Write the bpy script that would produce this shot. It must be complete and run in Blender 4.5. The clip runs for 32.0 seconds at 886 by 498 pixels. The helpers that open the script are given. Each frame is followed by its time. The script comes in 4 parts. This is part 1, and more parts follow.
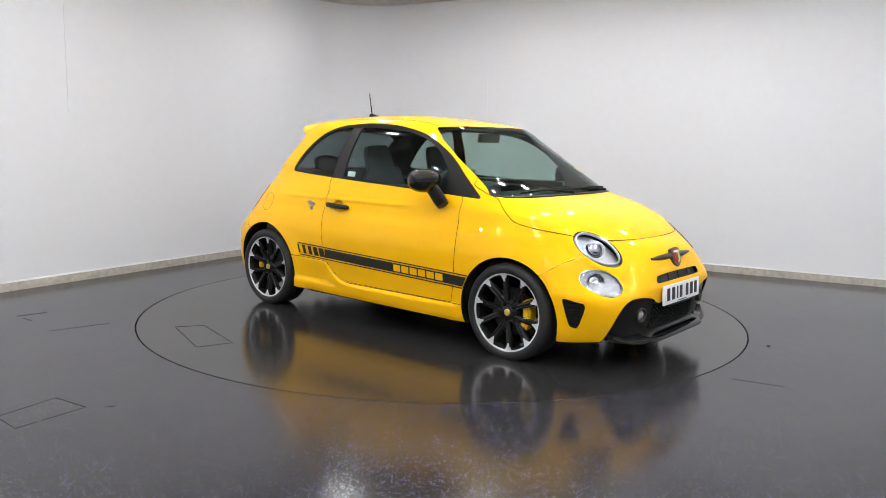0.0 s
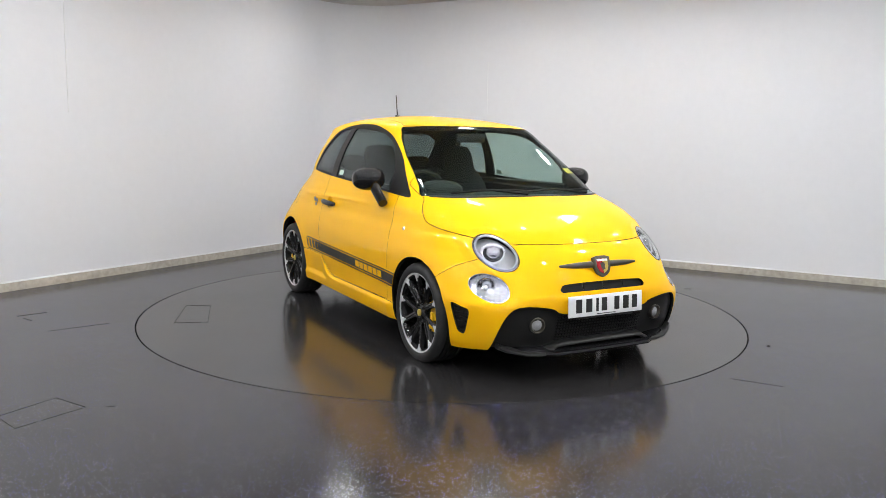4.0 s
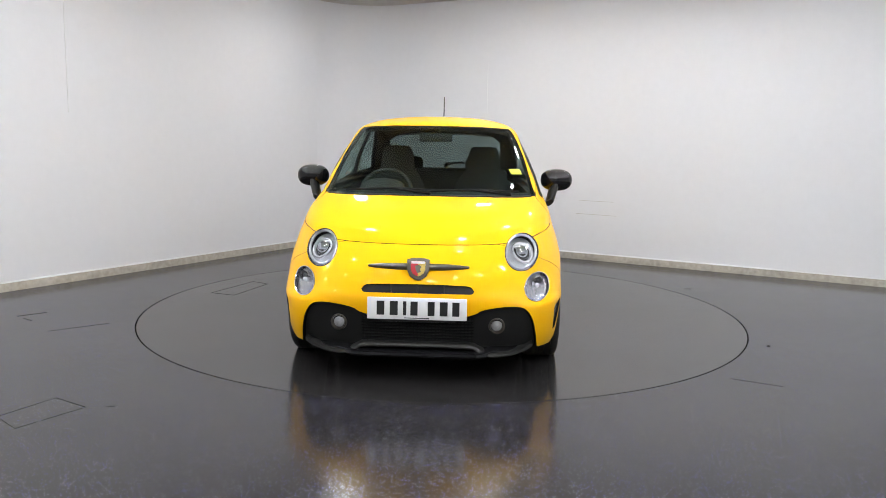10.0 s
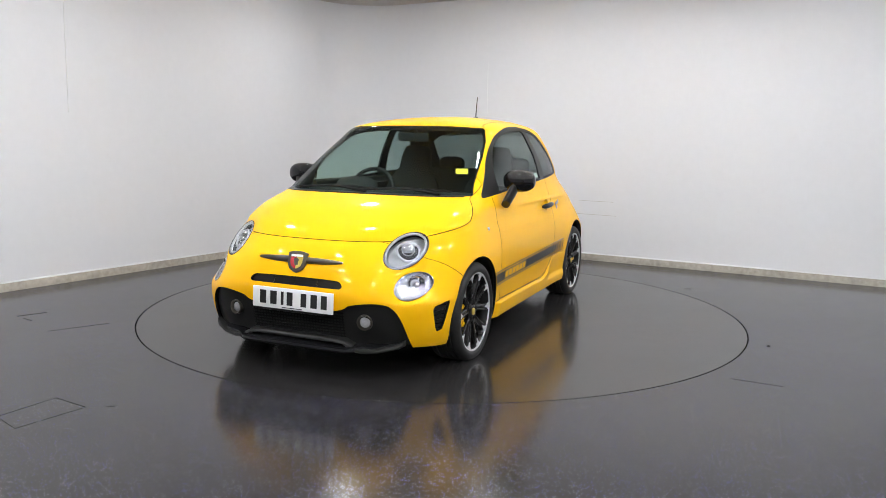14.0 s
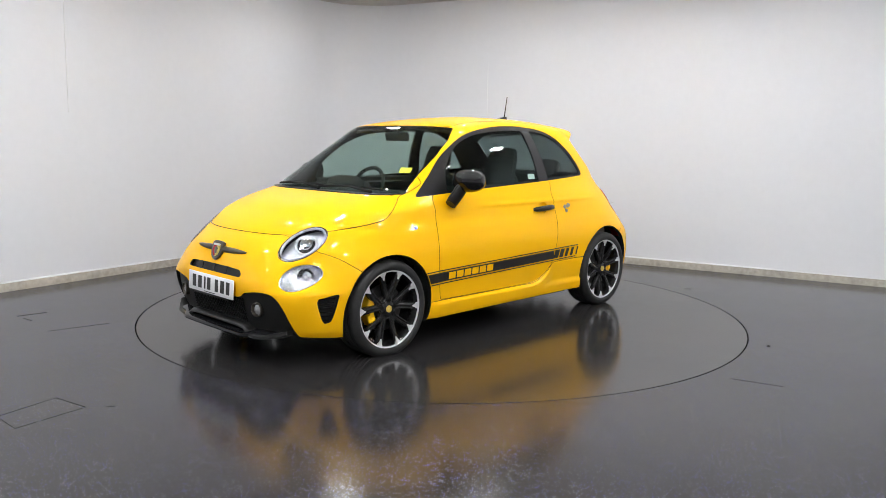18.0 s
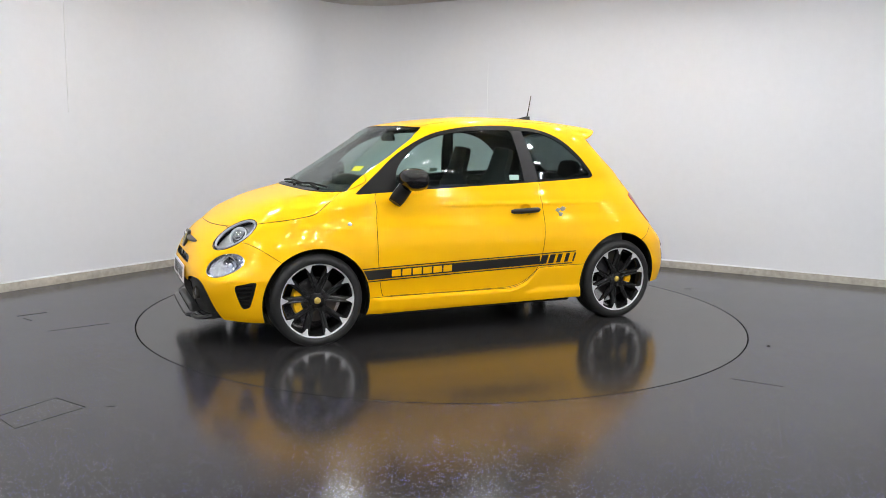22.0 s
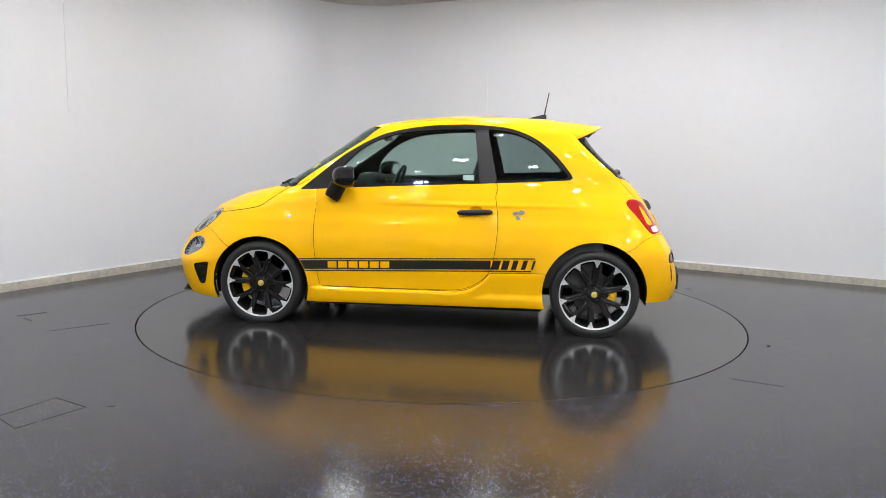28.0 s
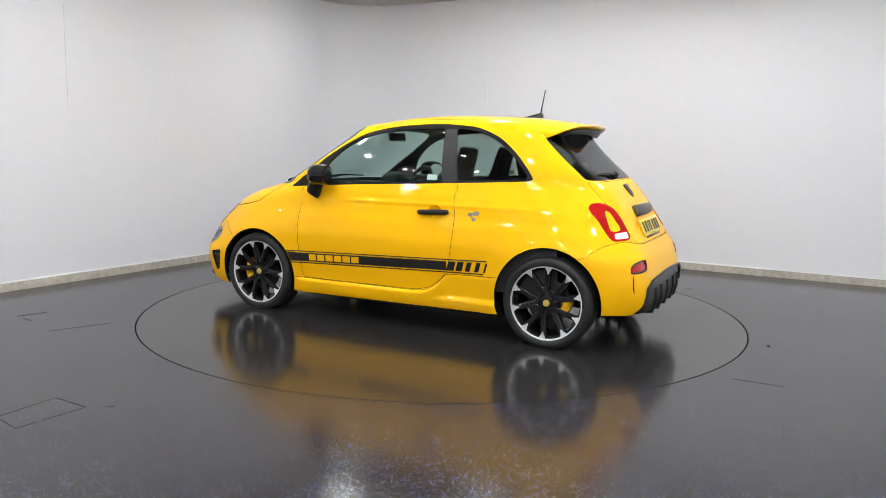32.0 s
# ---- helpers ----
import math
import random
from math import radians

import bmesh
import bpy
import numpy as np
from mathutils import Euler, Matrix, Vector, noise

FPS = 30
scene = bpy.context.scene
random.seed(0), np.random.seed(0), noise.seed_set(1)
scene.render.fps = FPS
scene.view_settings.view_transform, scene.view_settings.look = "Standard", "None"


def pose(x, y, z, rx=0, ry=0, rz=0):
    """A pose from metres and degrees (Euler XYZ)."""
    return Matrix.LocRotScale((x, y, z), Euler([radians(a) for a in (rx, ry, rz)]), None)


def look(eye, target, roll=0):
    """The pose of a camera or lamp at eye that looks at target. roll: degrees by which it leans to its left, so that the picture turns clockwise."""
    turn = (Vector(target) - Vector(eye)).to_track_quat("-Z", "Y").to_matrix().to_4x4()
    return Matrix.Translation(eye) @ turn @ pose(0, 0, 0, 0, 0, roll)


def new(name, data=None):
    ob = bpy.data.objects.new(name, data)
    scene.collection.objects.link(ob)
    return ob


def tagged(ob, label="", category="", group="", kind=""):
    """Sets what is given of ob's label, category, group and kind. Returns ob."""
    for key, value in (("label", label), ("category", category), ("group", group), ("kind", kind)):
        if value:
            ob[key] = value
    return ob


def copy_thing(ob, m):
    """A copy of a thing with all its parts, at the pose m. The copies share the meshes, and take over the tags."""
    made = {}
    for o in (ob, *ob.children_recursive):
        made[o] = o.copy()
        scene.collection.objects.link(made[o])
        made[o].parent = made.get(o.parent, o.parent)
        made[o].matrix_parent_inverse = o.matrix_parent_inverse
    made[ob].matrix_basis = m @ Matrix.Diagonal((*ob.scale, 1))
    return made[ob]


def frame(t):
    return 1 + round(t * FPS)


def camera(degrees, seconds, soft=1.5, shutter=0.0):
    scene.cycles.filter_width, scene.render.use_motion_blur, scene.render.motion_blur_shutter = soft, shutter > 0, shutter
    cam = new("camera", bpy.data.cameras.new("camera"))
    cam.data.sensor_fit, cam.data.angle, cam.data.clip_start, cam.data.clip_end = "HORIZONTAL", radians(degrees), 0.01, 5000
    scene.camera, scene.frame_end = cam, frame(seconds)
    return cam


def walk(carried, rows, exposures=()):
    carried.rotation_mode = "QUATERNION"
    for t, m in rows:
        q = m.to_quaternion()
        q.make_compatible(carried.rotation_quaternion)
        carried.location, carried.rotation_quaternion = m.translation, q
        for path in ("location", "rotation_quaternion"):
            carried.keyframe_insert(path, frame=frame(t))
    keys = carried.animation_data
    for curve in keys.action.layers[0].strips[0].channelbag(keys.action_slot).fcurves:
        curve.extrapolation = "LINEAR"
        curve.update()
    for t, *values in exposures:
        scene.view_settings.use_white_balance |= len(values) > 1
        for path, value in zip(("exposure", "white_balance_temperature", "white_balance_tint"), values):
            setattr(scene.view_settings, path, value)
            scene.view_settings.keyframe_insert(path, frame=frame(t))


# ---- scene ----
# ---- camera: fixed on its stand in front of the turntable ----
cam = camera(59.77, 32.0, soft=0.8)
EYE = Vector((0.0, -5.9075, 1.2791))
AIM = EYE + 6.0 * Vector((-0.0003016, 0.9906096, -0.1367207))
walk(cam, [(0.0, look(EYE, AIM, 1.031)), (32.0, look(EYE, AIM, 1.031))])

# ---- world, light and exposure ----
world = bpy.data.worlds.new("world")
scene.world = world
world.use_nodes = True
world.node_tree.nodes["Background"].inputs[0].default_value = (0.7, 0.75, 0.8, 1)
world.node_tree.nodes["Background"].inputs[1].default_value = 0.02
scene.view_settings.exposure = 0.0
LAMP_POWER = 216.0


# ---- materials ----
def material(name, colour, rough=0.5, metal=0.0, coat=0.0, grain=0.0, scale=40.0, bump=0.0, spread=0.0, big=3.0, spec=0.5, emit=0.0):
    """A principled material with two scales of variation in colour and roughness."""
    m = bpy.data.materials.new(name)
    m.use_nodes = True
    nt = m.node_tree
    b = nt.nodes["Principled BSDF"]
    b.inputs["Base Color"].default_value = (*colour, 1)
    b.inputs["Roughness"].default_value = rough
    b.inputs["Metallic"].default_value = metal
    b.inputs["Coat Weight"].default_value = coat
    b.inputs["Coat Roughness"].default_value = 0.05
    b.inputs["Specular IOR Level"].default_value = spec
    if emit:
        b.inputs["Emission Color"].default_value = (*colour, 1)
        b.inputs["Emission Strength"].default_value = emit
    co = nt.nodes.new("ShaderNodeTexCoord")
    if grain or bump:
        n1 = nt.nodes.new("ShaderNodeTexNoise")
        n1.inputs["Scale"].default_value = scale
        n1.inputs["Detail"].default_value = 5
        nt.links.new(co.outputs["Object"], n1.inputs["Vector"])
        n2 = nt.nodes.new("ShaderNodeTexNoise")
        n2.inputs["Scale"].default_value = big
        n2.inputs["Detail"].default_value = 3
        nt.links.new(co.outputs["Object"], n2.inputs["Vector"])
        mix = nt.nodes.new("ShaderNodeMath")
        mix.operation = "MULTIPLY_ADD"
        nt.links.new(n1.outputs["Fac"], mix.inputs[0])
        mix.inputs[1].default_value = 0.5
        half = nt.nodes.new("ShaderNodeMath")
        half.operation = "MULTIPLY"
        nt.links.new(n2.outputs["Fac"], half.inputs[0])
        half.inputs[1].default_value = 0.5
        nt.links.new(half.outputs[0], mix.inputs[2])
        ramp = nt.nodes.new("ShaderNodeMapRange")
        ramp.inputs["From Min"].default_value = 0.3
        ramp.inputs["From Max"].default_value = 0.7
        ramp.inputs["To Min"].default_value = 1 - grain
        ramp.inputs["To Max"].default_value = 1 + grain
        nt.links.new(mix.outputs[0], ramp.inputs["Value"])
        vm = nt.nodes.new("ShaderNodeVectorMath")
        vm.operation = "SCALE"
        vm.inputs[0].default_value = colour
        nt.links.new(ramp.outputs[0], vm.inputs["Scale"])
        nt.links.new(vm.outputs[0], b.inputs["Base Color"])
        if spread:
            r2 = nt.nodes.new("ShaderNodeMapRange")
            r2.inputs["From Min"].default_value = 0.3
            r2.inputs["From Max"].default_value = 0.7
            r2.inputs["To Min"].default_value = max(0.0, rough - spread)
            r2.inputs["To Max"].default_value = rough + spread
            nt.links.new(mix.outputs[0], r2.inputs["Value"])
            nt.links.new(r2.outputs[0], b.inputs["Roughness"])
        if bump:
            bp = nt.nodes.new("ShaderNodeBump")
            bp.inputs["Strength"].default_value = bump
            bp.inputs["Distance"].default_value = 0.01
            nt.links.new(n1.outputs["Fac"], bp.inputs["Height"])
            nt.links.new(bp.outputs[0], b.inputs["Normal"])
    return m


def glass(name, tint, rough=0.01):
    """Thin tinted glass: clear through, with a gloss that grows towards grazing angles."""
    m = bpy.data.materials.new(name)
    m.use_nodes = True
    nt = m.node_tree
    nt.nodes.remove(nt.nodes["Principled BSDF"])
    tr = nt.nodes.new("ShaderNodeBsdfTransparent")
    tr.inputs[0].default_value = (*tint, 1)
    gl = nt.nodes.new("ShaderNodeBsdfGlossy")
    gl.inputs["Roughness"].default_value = rough
    lw = nt.nodes.new("ShaderNodeLayerWeight")
    lw.inputs["Blend"].default_value = 0.5
    pw = nt.nodes.new("ShaderNodeMath")
    pw.operation = "POWER"
    pw.inputs[1].default_value = 5.0
    nt.links.new(lw.outputs["Facing"], pw.inputs[0])
    ma = nt.nodes.new("ShaderNodeMath")
    ma.operation = "MULTIPLY_ADD"
    ma.inputs[1].default_value = 0.7
    ma.inputs[2].default_value = 0.025
    nt.links.new(pw.outputs[0], ma.inputs[0])
    mx = nt.nodes.new("ShaderNodeMixShader")
    nt.links.new(ma.outputs[0], mx.inputs[0])
    nt.links.new(tr.outputs[0], mx.inputs[1])
    nt.links.new(gl.outputs[0], mx.inputs[2])
    nt.links.new(mx.outputs[0], nt.nodes["Material Output"].inputs[0])
    return m


def floor_material(name, rough=0.16, chips=True):
    """Dark glossy vinyl, scuffed, with pale and blue chips in it."""
    m = material(name, (0.021, 0.0200, 0.0205), rough=rough, grain=0.25, scale=9.0, big=1.2, spread=0.03, spec=0.25 if chips else 0.42)
    nt = m.node_tree
    b = nt.nodes["Principled BSDF"]
    co = nt.nodes.new("ShaderNodeTexCoord")
    vo = nt.nodes.new("ShaderNodeTexVoronoi")
    vo.inputs["Scale"].default_value = 120.0
    nt.links.new(co.outputs["Object"], vo.inputs["Vector"])
    near = nt.nodes.new("ShaderNodeMath")
    near.operation = "LESS_THAN"
    near.inputs[1].default_value = 0.23 if chips else 0.0
    nt.links.new(vo.outputs["Distance"], near.inputs[0])
    sep = nt.nodes.new("ShaderNodeSeparateColor")
    nt.links.new(vo.outputs["Color"], sep.inputs[0])
    few = nt.nodes.new("ShaderNodeMath")
    few.operation = "LESS_THAN"
    few.inputs[1].default_value = 0.52
    nt.links.new(sep.outputs[0], few.inputs[0])
    on = nt.nodes.new("ShaderNodeMath")
    on.operation = "MULTIPLY"
    nt.links.new(near.outputs[0], on.inputs[0])
    nt.links.new(few.outputs[0], on.inputs[1])
    chip = nt.nodes.new("ShaderNodeMix")
    chip.data_type = "RGBA"
    chip.inputs["A"].default_value = (0.17, 0.17, 0.52, 1)
    chip.inputs["B"].default_value = (0.46, 0.46, 0.52, 1)
    blue = nt.nodes.new("ShaderNodeMath")
    blue.operation = "GREATER_THAN"
    blue.inputs[1].default_value = 0.55
    nt.links.new(sep.outputs[1], blue.inputs[0])
    nt.links.new(blue.outputs[0], chip.inputs["Factor"])
    mix = nt.nodes.new("ShaderNodeMix")
    mix.data_type = "RGBA"
    old = b.inputs["Base Color"].links[0].from_socket
    nt.links.new(old, mix.inputs["A"])
    nt.links.new(chip.outputs["Result"], mix.inputs["B"])
    nt.links.new(on.outputs[0], mix.inputs["Factor"])
    nt.links.new(mix.outputs["Result"], b.inputs["Base Color"])
    # a faint unevenness of the sheet smears what it mirrors
    nz = nt.nodes.new("ShaderNodeTexNoise")
    nz.inputs["Scale"].default_value = 5.0
    nz.inputs["Detail"].default_value = 2
    nt.links.new(co.outputs["Object"], nz.inputs["Vector"])
    bp = nt.nodes.new("ShaderNodeBump")
    bp.inputs["Strength"].default_value = 0.06
    bp.inputs["Distance"].default_value = 0.01
    nt.links.new(nz.outputs["Fac"], bp.inputs["Height"])
    nt.links.new(bp.outputs[0], b.inputs["Normal"])
    return m


PAINT = material("yellow_paint", (0.94, 0.488, 0.003), rough=0.5, coat=0.5, grain=0.015, scale=300.0, big=2.0, spec=0.05)
BLACK_GLOSS = material("gloss_black", (0.007, 0.007, 0.008), rough=0.07, grain=0.1, scale=60.0, spec=0.35)
BLACK_SATIN = material("satin_black_plastic", (0.014, 0.014, 0.0135), rough=0.32, spec=0.28, grain=0.15, scale=200.0, bump=0.05)
BLACK_MATT = material("matt_black", (0.008, 0.008, 0.008), rough=0.75, grain=0.2, scale=80.0, spec=0.2)
FRAME_GREY = material("window_frame_black", (0.016, 0.015, 0.017), rough=0.45, grain=0.1, scale=90.0, spec=0.3)
FRAME_BLACK = material("window_frame_gloss", (0.009, 0.009, 0.009), rough=0.5, grain=0.1, scale=90.0, spec=0.12)
RUBBER = material("tyre_rubber", (0.021, 0.021, 0.021), rough=0.5, spec=0.3, grain=0.3, scale=60.0, bump=0.1)
ALLOY = material("machined_alloy", (0.74, 0.74, 0.75), rough=0.35, metal=0.55, grain=0.08, scale=120.0)
RIM_BLACK = material("black_rim_lacquer", (0.011, 0.011, 0.011), rough=0.18, spec=0.38, grain=0.1, scale=80.0)
STEEL = material("brake_steel", (0.07, 0.067, 0.065), rough=0.4, metal=0.9, grain=0.2, scale=70.0)
CALIPER = material("caliper_yellow", (0.92, 0.52, 0.005), rough=0.3, coat=0.4, grain=0.05, scale=80.0)
CHROME = material("chrome", (0.75, 0.75, 0.76), rough=0.08, metal=1.0, grain=0.03, scale=50.0)
DARK_METAL = material("dark_grey_metal", (0.10, 0.09, 0.075), rough=0.35, metal=0.7, grain=0.1, scale=50.0)
LAMP_GREY = material("lamp_reflector", (0.60, 0.61, 0.62), rough=0.28, metal=0.55, grain=0.2, scale=110.0, bump=0.22)
FACETS = material("faceted_reflector", (0.62, 0.62, 0.63), rough=0.18, metal=0.85, grain=0.2, scale=55.0, bump=0.5)
LAMP_DARK = material("lamp_bezel", (0.09, 0.09, 0.095), rough=0.25, metal=0.4, grain=0.1, scale=60.0)
CAP_GOLD = material("dull_gold_cap", (0.55, 0.40, 0.08), rough=0.35, grain=0.25, scale=180.0)
RED_LENS = material("red_lens", (0.42, 0.006, 0.008), rough=0.08, coat=0.8, grain=0.15, scale=50.0)
WHITE_LENS = material("white_lens", (0.72, 0.72, 0.74), rough=0.12, coat=0.5, grain=0.1, scale=90.0)
PLATE_WHITE = material("plate_white", (0.80, 0.80, 0.80), rough=0.35, grain=0.02, scale=40.0)
PLATE_YELLOW = material("plate_yellow", (0.75, 0.55, 0.05), rough=0.35, grain=0.02, scale=40.0)
INK = material("black_ink", (0.012, 0.012, 0.012), rough=0.4, grain=0.1, scale=60.0)
DECAL = material("stripe_film", (0.014, 0.013, 0.012), rough=0.3, grain=0.1, scale=60.0)
RED_ENAMEL = material("red_enamel", (0.45, 0.02, 0.03), rough=0.25, coat=0.5, grain=0.05, scale=60.0)
STICKER_YELLOW = material("yellow_sticker", (0.80, 0.72, 0.05), rough=0.5, grain=0.05, scale=60.0)
STICKER_PALE = material("pale_sticker", (0.55, 0.66, 0.62), rough=0.5, grain=0.1, scale=90.0)
TRIM = material("cabin_plastic", (0.028, 0.027, 0.026), rough=0.6, grain=0.15, scale=150.0, bump=0.08)
FABRIC = material("seat_fabric", (0.020, 0.019, 0.019), rough=0.85, grain=0.3, scale=220.0, bump=0.2)
HEADLINER = material("headliner", (0.045, 0.043, 0.040), rough=0.9, grain=0.1, scale=200.0)
FOG_LENS = material("fog_lens", (0.30, 0.30, 0.31), rough=0.1, coat=0.6, grain=0.2, scale=90.0)
BADGE = material("badge_silver", (0.36, 0.33, 0.28), rough=0.3, metal=0.5, grain=0.3, scale=120.0)
CLEAR = glass("clear_lens", (0.93, 0.94, 0.95))
PANE = glass("window_glass", (0.80, 0.875, 0.855))
REAR_GLASS = glass("rear_glass", (0.46, 0.50, 0.50))
DARK_PANE = glass("privacy_glass", (0.67, 0.73, 0.72))
WALL = material("white_wall_paint", (0.70, 0.705, 0.732), rough=0.55, grain=0.02, scale=14.0, big=0.7, bump=0.03, spec=0.3)
CEILING = material("ceiling_paint", (0.58, 0.56, 0.53), rough=0.7, grain=0.04, scale=12.0)
BASE = material("baseboard_wood", (0.40, 0.37, 0.32), rough=0.5, grain=0.32, scale=22.0, big=2.0, bump=0.1)
FLOOR = floor_material("speckled_vinyl_floor")
DISC = floor_material("turntable_vinyl", 0.16, False)
GAP = material("dark_gap", (0.006, 0.006, 0.006), rough=0.9, grain=0.2, scale=30.0)
SCUFF = material("scuff_mark", (0.009, 0.009, 0.009), rough=0.6, grain=0.3, scale=60.0)
PANEL_LINE = material("wall_joint", (0.72, 0.73, 0.74), rough=0.5, grain=0.05, scale=30.0)
HOUSING = material("lamp_housing", (0.6, 0.6, 0.6), rough=0.5, grain=0.05, scale=40.0)
GLOW = bpy.data.materials.new("led_glow")
GLOW.use_nodes = True
GLOW.node_tree.nodes["Principled BSDF"].inputs["Emission Color"].default_value = (0.97, 0.985, 1.0, 1)
GLOW.node_tree.nodes["Principled BSDF"].inputs["Emission Strength"].default_value = LAMP_POWER


# ---- mesh helpers ----
def mesh(name, verts, faces, mats, normals=None, smooth=True, index=None):
    me = bpy.data.meshes.new(name)
    me.from_pydata([tuple(map(float, v)) for v in verts], [], [tuple(map(int, f)) for f in faces])
    for m in (mats if isinstance(mats, (list, tuple)) else [mats]):
        me.materials.append(m)
    if index is not None:
        me.polygons.foreach_set("material_index", index)
    me.polygons.foreach_set("use_smooth", [smooth] * len(me.polygons))
    me.update()
    if normals is not None:
        me.normals_split_custom_set_from_vertices([tuple(map(float, n)) for n in normals])
    return me


def place(name, me, parent=None, label="", m=None):
    ob = new(name, me)
    if parent is not None:
        ob.parent = parent
    if m is not None:
        ob.matrix_basis = m
    if label:
        tagged(ob, label)
    return ob


def bm_mesh(name, bm, mat, smooth=True, sharp=40):
    """Closes a bmesh into a mesh, with edges over the angle kept sharp."""
    bmesh.ops.recalc_face_normals(bm, faces=bm.faces)
    for f in bm.faces:
        f.smooth = smooth
    for e in bm.edges:
        e.smooth = not (len(e.link_faces) == 2 and e.calc_face_angle(0) > radians(sharp))
    me = bpy.data.meshes.new(name)
    bm.to_mesh(me)
    bm.free()
    for m in (mat if isinstance(mat, (list, tuple)) else [mat]):
        me.materials.append(m)
    return me


def part(name, bm, mat, parent, label="", m=None):
    return place(name, bm_mesh(name, bm, mat), parent, label, m)


def box(sx, sy, sz, bevel=0.0, at=(0, 0, 0), seg=2):
    b = bmesh.new()
    bmesh.ops.create_cube(b, size=1.0, matrix=Matrix.Diagonal((sx, sy, sz, 1)))
    if bevel:
        bmesh.ops.bevel(b, geom=b.edges[:], offset=bevel, segments=seg, profile=0.5, affect="EDGES")
    bmesh.ops.translate(b, verts=b.verts, vec=at)
    return b


def lathe(profile, seg=48, axis="Y", closed=False):
    """Turns (radius, height) pairs round an axis."""
    b = bmesh.new()
    rings = []
    for r, h in profile:
        ring = []
        for i in range(seg):
            a = 2 * math.pi * i / seg
            u, v = r * math.cos(a), r * math.sin(a)
            ring.append(b.verts.new((u, h, v) if axis == "Y" else (u, v, h) if axis == "Z" else (h, u, v)))
        rings.append(ring)
    pairs = list(zip(rings, rings[1:])) + ([(rings[-1], rings[0])] if closed else [])
    for r0, r1 in pairs:
        for i in range(seg):
            b.faces.new((r0[i], r0[(i + 1) % seg], r1[(i + 1) % seg], r1[i]))
    bmesh.ops.remove_doubles(b, verts=b.verts, dist=1e-5)
    return b


def slab(points, depth, axis="Y", bevel=0.0):
    """A flat outline of (u, v) points given a thickness, centred on the plane."""
    b = bmesh.new()

    def put(u, v, h):
        return b.verts.new((u, h, v) if axis == "Y" else (u, v, h) if axis == "Z" else (h, u, v))
    lo = [put(u, v, -depth / 2) for u, v in points]
    hi = [put(u, v, depth / 2) for u, v in points]
    n = len(points)
    top, bot = b.faces.new(hi), b.faces.new(lo[::-1])
    for i in range(n):
        b.faces.new((lo[i], lo[(i + 1) % n], hi[(i + 1) % n], hi[i]))
    bmesh.ops.recalc_face_normals(b, faces=b.faces)
    if bevel:
        bmesh.ops.bevel(b, geom=list({e for f in (top, bot) for e in f.edges}), offset=bevel, segments=2, profile=0.5, affect="EDGES")
    return b


def tube(points, radius, seg=8, closed=False):
    """A round bar along points; the radius may vary."""
    b = bmesh.new()
    pts = [Vector(p) for p in points]
    n = len(pts)
    rings = []
    for i, p in enumerate(pts):
        a = pts[(i - 1) % n] if (closed or i > 0) else p
        c = pts[(i + 1) % n] if (closed or i < n - 1) else p
        t = (c - a).normalized()
        side = t.cross(Vector((0, 0, 1)))
        side = side.normalized() if side.length > 1e-3 else Vector((1, 0, 0))
        up = side.cross(t)
        r = float(radius[i] if isinstance(radius, (list, tuple)) else radius)
        rings.append([b.verts.new(p + r * (math.cos(2 * math.pi * k / seg) * side + math.sin(2 * math.pi * k / seg) * up)) for k in range(seg)])
    for r0, r1 in list(zip(rings, rings[1:])) + ([(rings[-1], rings[0])] if closed else []):
        for k in range(seg):
            b.faces.new((r0[k], r0[(k + 1) % seg], r1[(k + 1) % seg], r1[k]))
    if not closed:
        b.faces.new(rings[0][::-1])
        b.faces.new(rings[-1])
    return b


def loft(rings, caps=True):
    """Skins closed rings of equal length."""
    b = bmesh.new()
    vs = [[b.verts.new(p) for p in ring] for ring in rings]
    n = len(rings[0])
    for r0, r1 in zip(vs, vs[1:]):
        for k in range(n):
            b.faces.new((r0[k], r0[(k + 1) % n], r1[(k + 1) % n], r1[k]))
    if caps:
        b.faces.new(vs[0][::-1])
        b.faces.new(vs[-1])
    bmesh.ops.remove_doubles(b, verts=b.verts, dist=1e-6)
    return b


def ellipsoid(rx, ry, rz, at=(0, 0, 0), power=2.0, seg=28, rows=16):
    rings = []
    for i in range(rows + 1):
        a = -math.pi / 2 + math.pi * i / rows
        c, s = abs(math.cos(a)) ** (2 / power), math.copysign(abs(math.sin(a)) ** (2 / power), a)
        ring = []
        for k in range(seg):
            u = 2 * math.pi * k / seg
            cu, su = math.cos(u), math.sin(u)
            ring.append((at[0] + rx * c * math.copysign(abs(cu) ** (2 / power), cu), at[1] + ry * c * math.copysign(abs(su) ** (2 / power), su), at[2] + rz * s))
        rings.append(ring)
    return loft(rings, caps=False)


def joined(*parts):
    """One bmesh out of several."""
    out = bmesh.new()
    for b in parts:
        me = bpy.data.meshes.new("tmp")
        b.to_mesh(me)
        b.free()
        out.from_mesh(me)
        bpy.data.meshes.remove(me)
    return out


def moved(b, m):
    bmesh.ops.transform(b, matrix=m, verts=b.verts)
    return b


